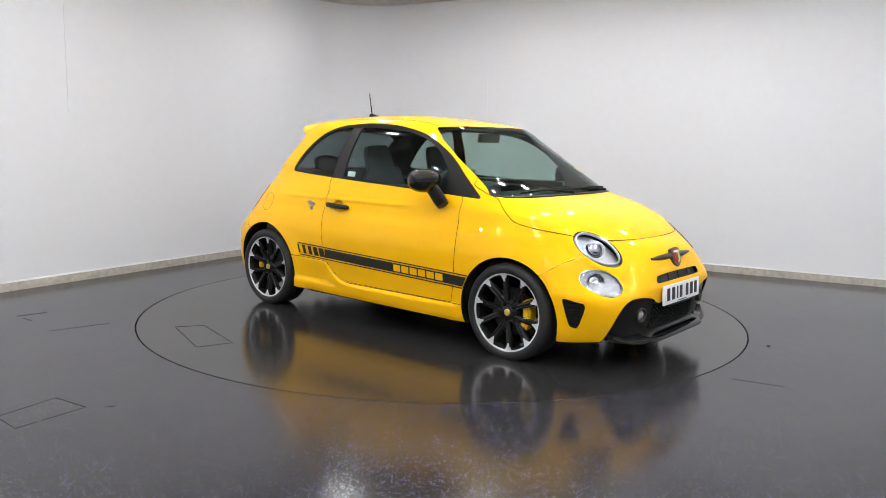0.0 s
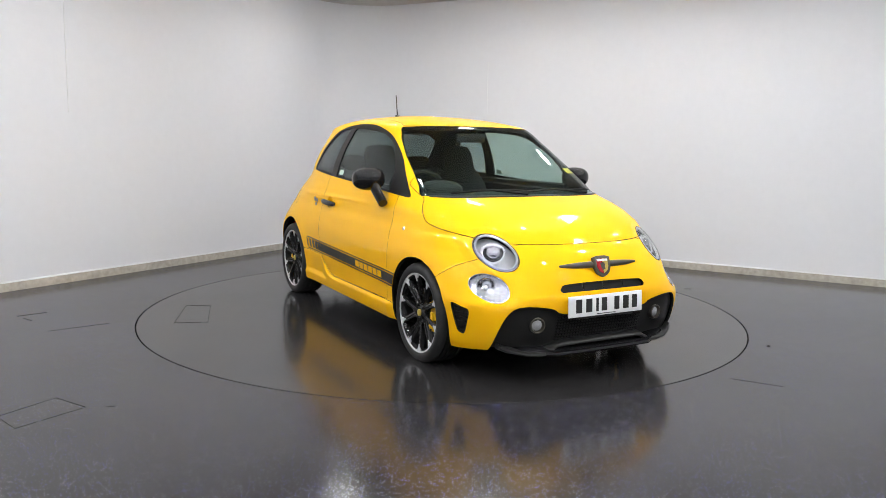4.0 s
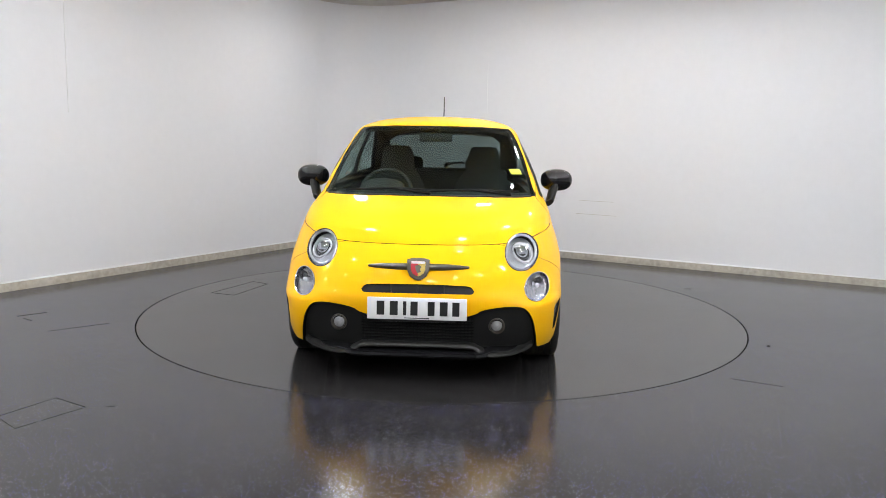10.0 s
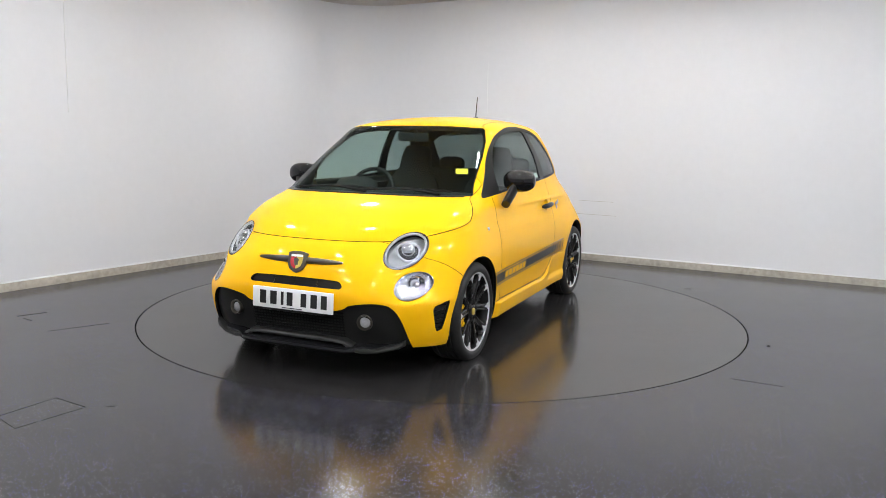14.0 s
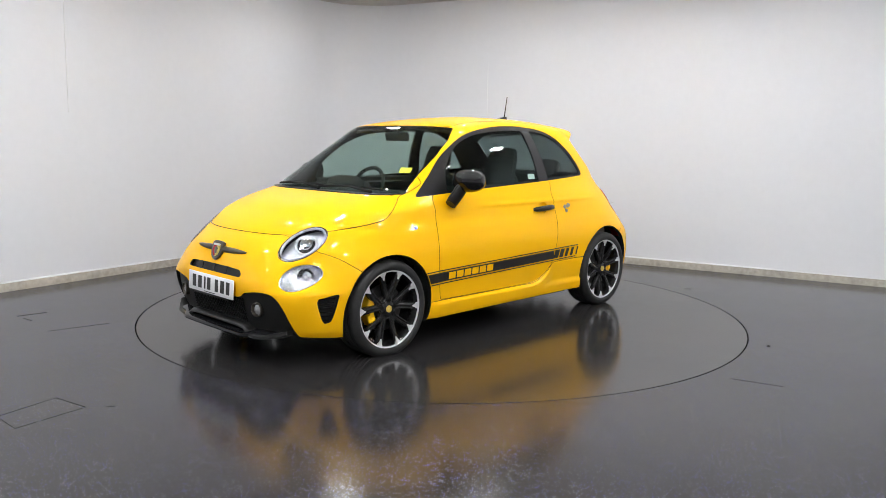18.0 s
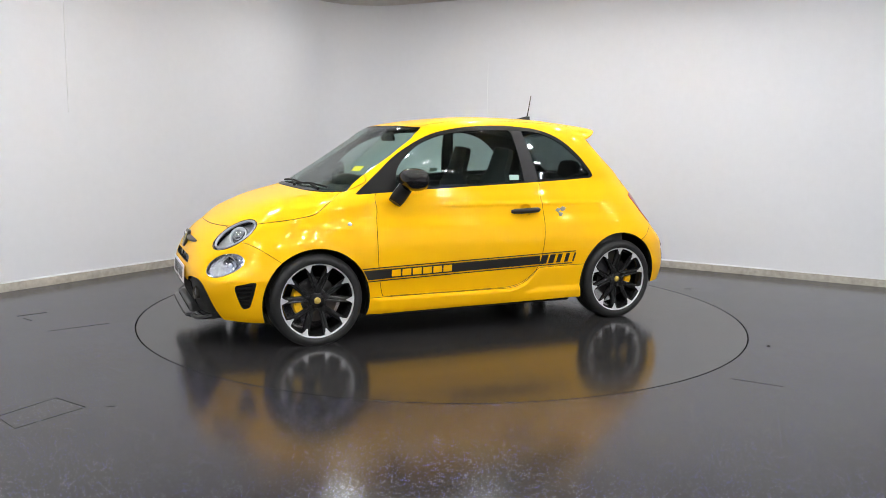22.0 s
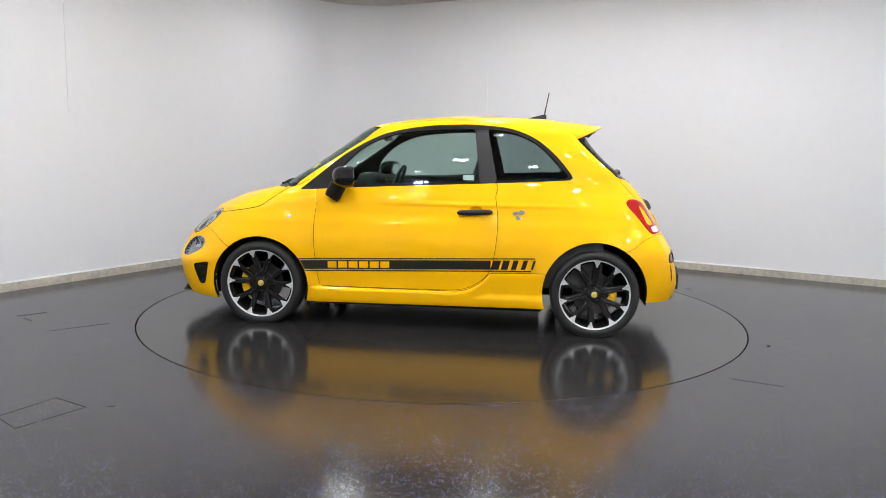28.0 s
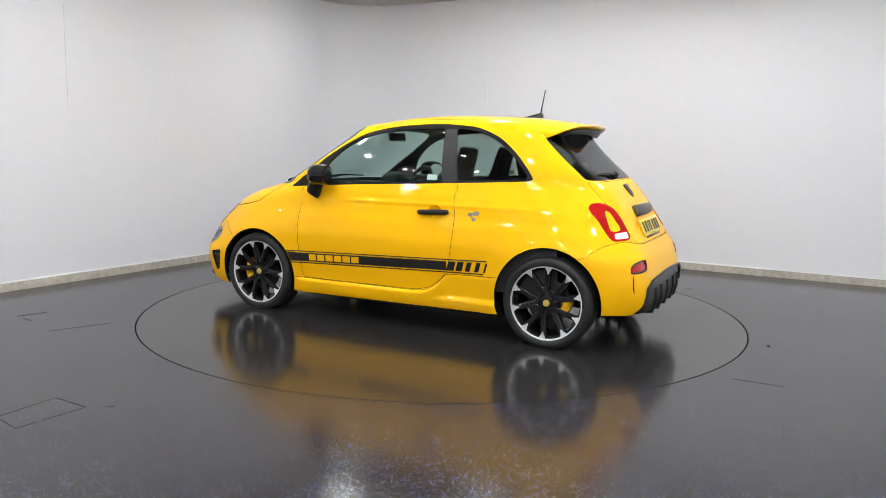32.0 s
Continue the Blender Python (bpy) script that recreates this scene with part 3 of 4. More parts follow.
def inside(points, u, v):
    """Signed distance of (u, v) to a closed outline, negative within."""
    p = np.asarray(points, float)
    q = np.roll(p, -1, axis=0)
    best = np.full(u.shape, 1e9)
    odd = np.zeros(u.shape, bool)
    for (ax, ay), (bx, by) in zip(p, q):
        ex, ey = bx - ax, by - ay
        t = np.clip(((u - ax) * ex + (v - ay) * ey) / (ex * ex + ey * ey + 1e-12), 0, 1)
        best = np.minimum(best, (u - ax - t * ex) ** 2 + (v - ay - t * ey) ** 2)
        with np.errstate(divide="ignore", invalid="ignore"):
            odd ^= ((ay > v) != (by > v)) & (u < ex * (v - ay) / (by - ay + 1e-15) + ax)
    d = np.sqrt(best)
    return np.where(odd, -d, d)


def side_shape(points):
    return lambda v: inside(points, v[:, 0], v[:, 2])


def front_shape(points, rear=False):
    """An outline of (|y|, z) on the front (or rear) of the body."""
    def value(v):
        d = inside(points, np.abs(v[:, 1]), v[:, 2])
        away = (v[:, 0] if rear else -v[:, 0])
        return np.maximum(d, away + (.55 if rear else .0))
    return value


def within(*values):
    return lambda v: np.max([f(v) for f in values], axis=0)


DOOR = spline([(.725, .974), (.754, .836), (.763, .70), (.758, .537), (.743, .385), (.722, .292), (.70, .284), (.392, .283), (.006, .284), (-.23, .290), (-.348, .330), (-.445, .42), (-.482, .569), (-.494, .764), (-.475, .918), (-.455, 1.03), (-.10, 1.2), (.35, 1.15)], 6)
DLO = np.vstack([spline([(0.882, 0.944), (0.728, 1.072), (0.577, 1.194), (0.389, 1.301), (0.236, 1.355), (0.005, 1.393), (-0.230, 1.406), (-0.388, 1.401), (-0.561, 1.381), (-0.725, 1.318), (-0.851, 1.222), (-0.937, 1.129), (-0.987, 1.062)], 5, False), spline([(-.972, 1.048), (-.955, 1.041), (-.472, 1.014), (.231, .979), (.60, .958), (.865, .940)], 4, False)])
DOOR_PANE = np.vstack([spline([(0.612, 0.973), (0.600, 1.060), (0.560, 1.140), (0.426, 1.258), (0.236, 1.332), (0.005, 1.363), (-0.200, 1.374), (-0.305, 1.374)], 5, False), spline([(-.318, 1.355), (-.36, 1.035), (-.352, 1.024), (.231, .993), (.60, .972)], 4, False)])
QUARTER_PANE = np.vstack([spline([(-0.412, 1.376), (-0.561, 1.358), (-0.707, 1.300), (-0.827, 1.209), (-0.912, 1.119), (-0.957, 1.067)], 5, False), spline([(-.94, 1.056), (-.92, 1.052), (-.49, 1.033), (-.478, 1.042), (-.405, 1.360)], 4, False)])
SCREEN = np.array([(-.2, .957), (.672, .957), (.651, 1.01), (.630, 1.09), (.606, 1.19), (.566, 1.295), (.528, 1.365), (.508, 1.380), (.30, 1.391), (-.2, 1.394)])
REAR_PANE = np.vstack([spline([(.49, 1.056), (.512, 1.064), (.516, 1.09), (.515, 1.18), (.503, 1.30), (.47, 1.38)], 4, False), [(-.2, 1.39), (-.2, 1.050), (.30, 1.052)]])
BLACK_NOSE = np.vstack([[(-.2, .12), (.660, .12), (.652, .16)], spline([(.644, .21), (.637, .26), (.625, .318), (.611, .358), (.587, .397), (.547, .423), (.465, .427), (.35, .408), (.314, .386)], 4, False), [(.267, .372), (-.2, .371)]])
SLOT = np.vstack([spline([(.293, .494), (.300, .503), (.285, .522), (.262, .531), (.15, .536)], 4, False), [(-.2, .538), (-.2, .490), (.285, .490)]])
VENT = spline([(1.652, .392), (1.61, .408), (1.534, .421), (1.535, .385), (1.562, .275), (1.580, .260), (1.606, .258), (1.634, .32)], 5)
LAMP = (.556, .690, .093, .089)
BLINK = (.640, .513, .071, .068)


def lamp_hole(v, of=LAMP, grow=0.0):
    a, b = of[2] + grow, of[3] + grow
    r = np.hypot((v[:, 1] - of[0]) / a, (v[:, 2] - of[1]) / b)
    return np.maximum((r - 1) * b, .9 - v[:, 0])


def lamp_ring(of, grow=0.0, out=0.0, count=48):
    """Points on the body round a lamp opening."""
    pts = []
    for k in range(count):
        a = 2 * math.pi * k / count
        y, z = of[0] + (of[2] + grow) * math.cos(a), of[1] + (of[3] + grow) * math.sin(a)
        p = pod(np.array([(front_x(y, z), y, z)]))[0]
        pts.append((p[0] + out * .8, p[1] + out * .5, p[2]))
    return pts


def pod(v):
    """The headlight sits in a raised flat pod that turns it forward."""
    y0, z0, a, b = LAMP
    r = np.hypot((v[:, 1] - y0) / a, (v[:, 2] - z0) / b)
    w = np.clip((1.55 - r) / .5, 0, 1)
    w = w * w * (3 - 2 * w) * (v[:, 0] > 1.2)
    x0 = front_x(y0, z0)
    fall = (front_x(y0, z0 + .06) - front_x(y0, z0 - .06)) / .12
    flat = x0 + .004 - .70 * (v[:, 1] - y0) + fall * (v[:, 2] - z0) - .010 * np.minimum(r, 1.6) ** 2
    out = v.copy()
    out[:, 0] += w * (flat - v[:, 0])
    return out


def podded(v, n):
    near = np.hypot(v[:, 1] - LAMP[0], v[:, 2] - LAMP[1]) < .2
    near &= v[:, 0] > 1.2
    if not near.any():
        return v, n
    p, m = v[near], n[near]
    a = np.cross(m, (.31, .22, .92))
    a /= np.linalg.norm(a, axis=1, keepdims=True)
    b = np.cross(m, a)
    q = pod(p)
    k = np.cross(pod(p + a * 1e-3) - q, pod(p + b * 1e-3) - q)
    k /= np.linalg.norm(k, axis=1, keepdims=True) + 1e-15
    k *= np.sign((k * m).sum(axis=1, keepdims=True))
    v, n = v.copy(), n.copy()
    v[near], n[near] = q, k
    return v, n


TAIL_LAMP = spline([(-1.350, .901), (-1.372, .916), (-1.424, .911), (-1.481, .873), (-1.550, .774), (-1.592, .703), (-1.561, .694), (-1.520, .699), (-1.474, .744), (-1.420, .81), (-1.362, .872)], 5)
TAIL_CORE = spline([(-1.440, .866), (-1.464, .862), (-1.506, .806), (-1.538, .757), (-1.500, .750), (-1.474, .79)], 5)
TAIL_WHITE = np.array([(-1.517, .736), (-1.566, .743), (-1.586, .706), (-1.530, .703)])
REAR_BLACK = np.array([(-.2, .12), (.64, .12), (.615, .25), (.575, .285), (.525, .40), (.44, .436), (.2, .448), (-.2, .450)])
REFLECTOR = spline([(.656, .510), (.650, .540), (.61, .562), (.49, .572), (.476, .560), (.484, .522), (.53, .509), (.62, .506)], 3)


def body_panels(car):
    """The painted panels, windows and black inserts of the body, cut out of one smooth surface."""
    sh = Shell()
    whole = sh.clone()
    for ax, az, ar in ARCH:
        sh.cut(lambda v: np.hypot(v[:, 0] - ax, v[:, 2] - az) - ar, "open")
    lower = curve((-1.9, .235), (-1.5, .245), (-1.45, .20), (-.9, .182), (.8, .168), (1.3, .155), (1.5, .160), (1.7, .178), (1.9, .19))
    sh.cut(lambda v: v[:, 2] - lower(v[:, 0]), "open")
    sh.cut(lamp_hole, "lamp")
    sh.cut(lambda v: lamp_hole(v, BLINK), "blink")
    sh.cut(front_shape(BLACK_NOSE), "nose_insert")
    sh.cut(front_shape(SLOT), "slot")
    sh.cut(within(side_shape(VENT), lambda v: .5 - v[:, 1]), "vent")
    sh.panel(front_shape(SCREEN), "windscreen", .004)
    sh.panel(front_shape(REAR_PANE, True), "rear_pane", .004)
    sh.cut(side_shape(DLO), "frame")
    sh.cut(side_shape(DOOR_PANE), "door_pane", ("frame",))
    sh.cut(side_shape(QUARTER_PANE), "quarter_pane", ("frame",))
    sh.cut(side_shape(TAIL_LAMP), "tail")
    sh.cut(side_shape(TAIL_CORE), "body", ("tail",))
    sh.cut(side_shape(TAIL_WHITE), "tail_white", ("tail",))
    sh.cut(front_shape(REAR_BLACK, True), "tail_insert")
    sh.cut(front_shape(REFLECTOR, True), "reflector")
    # door with its share of the window frame
    frame_split = lambda v: np.maximum(-.437 - v[:, 0] - (v[:, 2] - 1.02) * -.14, v[:, 0] - .70)
    sh.cut(frame_split, "door_frame", ("frame",))
    sh.cut(lambda v: .70 - v[:, 0], "sail", ("frame",))
    post = side_shape([(-.322, 1.372), (-.402, 1.372), (-.478, 1.03), (-.470, 1.0), (-.362, 1.0)])
    sh.cut(post, "door_post", ("door_frame",))
    sh.cut(post, "post", ("frame",))
    sh.panel(side_shape(DOOR), "door", .0032)
    sh.cut(side_shape([(-.345 + .047 * math.cos(radians(a)), .822 + .041 * math.sin(radians(a))) for a in range(0, 360, 12)]), "bowl", ("door",))
    hood_line = curve((.80, 1.02), (.93, .962), (.975, .948), (1.04, .905), (1.10, .862), (1.16, .822), (1.25, .800), (1.40, .774), (1.52, .752), (1.60, .737), (1.66, .731), (1.75, .728), (1.95, .728))
    sh.panel(lambda v: np.maximum(hood_line(v[:, 0]) - v[:, 2], .80 - v[:, 0]), "bonnet", .0042)
    bumper_line = curve((1.2, .44), (1.38, .538), (1.493, .613), (1.562, .65), (1.61, .70), (1.66, .736), (2.0, .740))
    sh.panel(lambda v: np.maximum(v[:, 2] - bumper_line(v[:, 0]), 1.25 - v[:, 0]), "front_bumper", .0026)
    gate = np.vstack([[(-.2, .662), (.40, .662)], spline([(.435, .668), (.470, .705), (.497, .80), (.517, .92), (.514, 1.0), (.512, 1.046)], 4, False), [(-.2, 1.042)]])
    sh.panel(front_shape(gate, True), "tailgate", .0035)
    rear_line = curve((-2.0, .650), (-1.66, .655), (-1.58, .688), (-1.50, .672), (-1.36, .590), (-1.2, .55))
    sh.panel(lambda v: np.maximum(v[:, 2] - rear_line(v[:, 0]), v[:, 0] + 1.27), "rear_bumper", .0026)
    roof_line = curve((-1.2, 1.36), (-1.03, 1.397), (-.80, 1.424), (-.3, 1.440), (0, 1.433), (.25, 1.408), (.36, 1.388), (.5, 1.386))
    sh.panel(lambda v: np.maximum(roof_line(v[:, 0]) - v[:, 2], np.abs(v[:, 0] + .35) - .95), "roof", .0035)
    sh.panel(lambda v: np.maximum(v[:, 2] - SKIRT(v[:, 0]), np.abs(v[:, 0]) - 1.0), "side_skirt", .0034)

    place("body", sh.solid(["body"], PAINT), car, "glossy yellow painted body shell")
    place("bonnet", sh.solid(["bonnet"], PAINT), car)
    place("front_bumper", sh.solid(["front_bumper"], PAINT), car)
    place("rear_bumper", sh.solid(["rear_bumper"], PAINT), car)
    place("tailgate", sh.solid(["tailgate"], PAINT), car)
    place("roof", sh.solid(["roof"], PAINT), car)
    place("windscreen", sh.solid(["windscreen"], PANE, thick=.005, out=-.002), car, "clear tinted windscreen")
    place("rear_window", sh.solid(["rear_pane"], REAR_GLASS, thick=.005, out=-.002), car, "dark tinted rear window")
    place("bumper_insert", sh.solid(["nose_insert"], BLACK_SATIN, thick=.02, out=-.022), car, "black plastic lower bumper insert")
    place("grille_slot", sh.solid(["slot"], BLACK_SATIN, thick=.02, out=-.02), car, "black grille slot")
    place("diffuser", sh.solid(["tail_insert"], BLACK_SATIN, thick=.02, out=-.006), car, "black plastic rear diffuser")
    for flip in (False, True):
        door = place("door", sh.solid(["door"], PAINT, False, flip=flip), car)
        place("window_frame", sh.solid(["door_frame"], FRAME_BLACK, False, flip=flip, out=-.002), door, "black window surround")
        place("door_window", sh.solid(["door_pane"], PANE, False, thick=.004, out=-.006, flip=flip), door, "tinted door glass")
        place("window_frame", sh.solid(["frame"], FRAME_BLACK, False, flip=flip, out=-.002), car, "black window surround")
        place("door_post", sh.solid(["door_post"], FRAME_GREY, False, flip=flip, out=-.001), door, "grey door post trim")
        if "post" in sh.tag:
            place("side_post", sh.solid(["post"], FRAME_GREY, False, flip=flip, out=-.001), car, "grey side post trim")
        place("window_sail", sh.solid(["sail"], FRAME_BLACK, False, flip=flip, out=-.002), car, "black triangle ahead of the door glass")
        place("quarter_window", sh.solid(["quarter_pane"], DARK_PANE, False, thick=.004, out=-.005, flip=flip), car, "tinted rear quarter glass")
        place("side_skirt", sh.solid(["side_skirt"], PAINT, False, flip=flip), car)
        vent = place("bumper_vent", sh.solid(["vent"], BLACK_SATIN, False, thick=.02, out=-.016, flip=flip), car, "black mesh side vent")
        s = -1 if flip else 1
        for k in range(6):
            z = .275 + .025 * k
            x0, x1 = 1.572 - .18 * (z - .27), 1.612 + .28 * (z - .27)
            part("vent_slat", tube([(x, s * (side_y(x, z) - .010), z) for x in np.linspace(x0, x1, 4)], .0035, 6), BLACK_GLOSS, vent)
        lens = place("tail_light", sh.solid(["tail"], RED_LENS, False, thick=.02, out=.005, flip=flip), car, "red ring tail light with a yellow core")
        place("reversing_lens", sh.solid(["tail_white"], WHITE_LENS, False, thick=.02, out=.004, flip=flip), lens, "clear reversing lens")
        place("rear_reflector", sh.solid(["reflector"], RED_LENS, False, thick=.02, out=-.004, flip=flip), car, "red bumper reflector")
        lamps(car, -1 if flip else 1, sh, flip)
    # dark inner skin behind the joints
    place("inner_skin", sh.solid(["body", "joint", "bonnet", "front_bumper", "rear_bumper", "tailgate", "roof", "door", "side_skirt"], BLACK_MATT, thick=.006, out=-.022), car, "black inner body skin")

    # stripes laid on the sides
    def band(lo, hi, x0, x1, slant=0.0):
        rise = lambda x: .0316 * (.868 - x)
        return [lambda v: lo + rise(v[:, 0]) - v[:, 2], lambda v: v[:, 2] - hi - rise(v[:, 0]), lambda v: x0 - slant * (v[:, 2] - .47) - v[:, 0], lambda v: v[:, 0] - x1 + slant * (v[:, 2] - .47)]
    dec = whole.clone()
    bars = [band(.398, .460, -.455, .90), band(.383, .390, -.735, .90, .28), band(.468, .475, -.735, .90, .28)]
    for a, b in ((-.516, -.462), (-.575, -.530), (-.632, -.598), (-.694, -.664), (-.744, -.730)):
        bars.append(band(.398, .460, a, b, .28))
    letters = []
    for k in range(6):
        x1 = .664 - k * .0735
        letters.append(band(.407, .451, x1 - .062, x1))
    for k, value in enumerate(letters):
        dec.carve(value, f"letter{k}")
    for value in bars:
        dec.carve(value, "stripe")
    for ax, az, ar in ARCH:
        dec.cut(lambda v: np.hypot(v[:, 0] - ax, v[:, 2] - az) - ar - .004, "open", ("stripe",))
    for flip in (False, True):
        strip = place("side_stripe", dec.solid(["stripe"], DECAL, False, thick=.0015, out=.0025, flip=flip), car, "black side stripe film with slanted bars")
        for k in range(6):
            place("bar", dec.solid([f"letter{k}"], PAINT, False, thick=.0015, out=.0025, flip=flip), strip, "plain yellow bar in the stripe")
    return sh


def wheel_parts(car, x, side, z, front):
    """One wheel: tyre, black alloy with machined tips, disc and caliper."""
    turn = 0 if side > 0 else 180
    spin = {(True, 1): 33.6, (False, 1): 50.5, (True, -1): 60.0, (False, -1): 16.0}[(front, side)]
    hub = place("wheel", wheel_tyre(z), car, "low-profile black tyre on a black alloy wheel", pose(x, side * .698, z, 0, 0, turn))
    tilt = pose(0, 0, 0, 0, spin, 0)
    place("rim", MESHES["rim"], hub, "gloss black alloy rim", tilt)
    place("rim_face", MESHES["face"], hub, "machined silver rim edge and spoke tips", tilt)
    place("centre_cap", MESHES["cap"], hub, "dull gold centre cap", tilt)
    place("brake_disc", MESHES["disc"], hub, "grey steel brake disc")
    ahead = (1 if front else -1) * (1 if side > 0 else -1)
    size = 1.0 if front else .62
    place("brake_caliper", MESHES["caliper"], hub, "yellow brake caliper", caliper_pose(ahead, size))


def caliper_pose(ahead, size):
    m = Matrix.Identity(4)
    m[0][0] = ahead
    m[2][2] = size
    return m


MESHES = {}


def wheel_tyre(z):
    """Tyre with tread grooves, flattened a little where it stands."""
    key = ("tyre", round(z, 3))
    if key not in MESHES:
        R = .298
        prof = [(.231, .090), (.240, .099), (.255, .1045), (.270, .1030), (.282, .0965), (.291, .086), (.2955, .072)]
        tread = []
        for c in (.052, .018, -.018, -.052):
            tread += [(R - .0015, c + .012), (R - .0015, c + .004), (R - .008, c + .003), (R - .008, c - .003), (R - .0015, c - .004), (R - .0015, c - .012)]
        full = prof + tread + [(r, -h) for r, h in prof[::-1]]
        b = lathe(full, 72, "Y", closed=True)
        for v in b.verts:
            if v.co.z < -z:
                v.co.y *= 1.02
                v.co.z = -z
        MESHES[key] = bm_mesh("tyre", b, RUBBER, sharp=35)
    return MESHES[key]


def wheel_meshes():
    # barrel and hub
    barrel = lathe([(.226, .090), (.217, .080), (.211, .055), (.203, -.03), (.206, -.09), (.213, -.09), (.211, -.03), (.219, .055), (.230, .083)], 60, "Y", closed=True)
    pieces = [barrel, lathe([(.001, .078), (.026, .078), (.044, .074), (.060, .066), (.064, .056), (.062, .02), (.001, .02)], 40, "Y")]
    tips = []
    # five U-shaped pairs of arms with a rolled lip, and webs between the pairs
    arm = ((.046, .029, .017, .068, .030), (.080, .040, .0150, .072, .030), (.120, .050, .0155, .076, .028), (.165, .061, .0155, .082, .026), (.200, .069, .0165, .087, .022), (.213, .072, .0185, .089, .018))
    for k in range(5):
        a = radians(72 * k + 18)
        o, t = Vector((math.cos(a), 0, math.sin(a))), Vector((-math.sin(a), 0, math.cos(a)))
        up = Vector((0, 1, 0))
        for g in (1, -1):
            rows = []
            for u, l, w, y, d in arm:
                c = o * u + t * (g * l)
                rows.append([c + t * w + up * (y - .006), c + t * (w - .006) + up * y, c - t * (w - .006) + up * y, c - t * w + up * (y - .006), c - t * (w + .003) + up * (y - d), c + t * (w + .003) + up * (y - d)])
            pieces.append(loft(rows))
            q = a + g * math.atan2(.072, .212)
            ro, rt = Vector((math.cos(q), 0, math.sin(q))), Vector((-math.sin(q), 0, math.cos(q)))
            tri = []
            for y in (.084, .0935):
                tri.append([ro * r + rt * w + up * (y - drop) for r, w, drop in ((.186, .003, .005), (.186, -.003, .005), (.203, -.0085, .003), (.2285, -.0235, 0), (.2285, .0235, 0), (.203, .0085, .003))])
            tips.append(loft(tri))
        lip = [(u, -(l - w), y) for u, l, w, y, d in arm[4:0:-1]]
        lip += [(.080 - .025 * math.sin(radians(f)), -.025 * math.cos(radians(f)), .071) for f in (25, 50, 75, 90, 105, 130, 155)]
        lip += [(u, l - w, y) for u, l, w, y, d in arm[1:5]]
        pieces.append(tube([o * u + t * l + up * (y - .002) for u, l, y in lip], .0072, 8))
        b0 = a + radians(36)
        web = [(.045, -.42), (.078, -.36), (.097, -.20), (.103, 0), (.097, .20), (.078, .36), (.045, .42)]
        pieces.append(moved(slab([(math.cos(b0 + f) * r, math.sin(b0 + f) * r) for r, f in web], .022, "Y", .004), Matrix.Translation((0, .060, 0))))
        pieces.append(moved(lathe([(.0085, .079), (.0085, .06), (.001, .080)], 10, "Y"), Matrix.Translation((math.cos(b0) * .046, 0, math.sin(b0) * .046))))
    MESHES["rim"] = bm_mesh("rim", joined(*pieces), RIM_BLACK, sharp=50)
    ring = lathe([(.2270, .086), (.2280, .0925), (.2322, .0950), (.2365, .0955), (.2385, .090), (.233, .084)], 72, "Y", closed=True)
    MESHES["face"] = bm_mesh("rim_face", joined(ring, *tips), ALLOY, sharp=40)
    cap = lathe([(.001, .087), (.016, .0865), (.0205, .084), (.0215, .079), (.0215, .07), (.001, .07)], 28, "Y")
    MESHES["cap"] = bm_mesh("centre_cap", cap, CAP_GOLD, sharp=50)
    disc = joined(lathe([(.142, .030), (.142, .008), (.075, .008), (.075, .030)], 56, "Y", closed=True), lathe([(.076, .030), (.072, .052), (.001, .052)], 32, "Y"))
    MESHES["disc"] = bm_mesh("brake_disc", disc, STEEL, sharp=40)
    blocks = []
    for i in range(7):
        a = radians(-38 + 76 * i / 6)
        blocks.append([Vector((math.cos(a) * r, y, math.sin(a) * r)) for r, y in ((.100, .056), (.146, .056), (.152, .048), (.152, -.004), (.146, -.012), (.100, -.012))])
    MESHES["caliper"] = bm_mesh("brake_caliper", joined(loft(blocks), moved(box(.03, .012, .05, .004), pose(.122, .062, 0)), moved(box(.028, .010, .03, .004), pose(.105, .061, .062, 0, 35)), moved(box(.028, .010, .03, .004), pose(.105, .061, -.062, 0, -35))), CALIPER, sharp=35)


def wheels(car):
    wheel_meshes()
    for x, z, front in ((1.151, .283, True), (-1.151, .290, False)):
        for side in (1, -1):
            wheel_parts(car, x, side, z, front)
            ax, az, ar = ARCH[0 if front else 1]
            rows = []
            for y in (.42, .62, .690):
                rows.append([(ax + (ar + .014) * math.cos(radians(a)), side * y, az + (ar + .014) * math.sin(radians(a))) for a in range(-14, 195, 8)])
            b = bmesh.new()
            vs = [[b.verts.new(p) for p in r] for r in rows]
            for r0, r1 in zip(vs, vs[1:]):
                for k in range(len(r0) - 1):
                    b.faces.new((r0[k], r0[k + 1], r1[k + 1], r1[k]))
            b.faces.new(vs[0])
            bmesh.ops.solidify(b, geom=b.faces[:], thickness=.006)
            part("wheel_arch_liner", b, GAP, car, "black wheel arch liner")


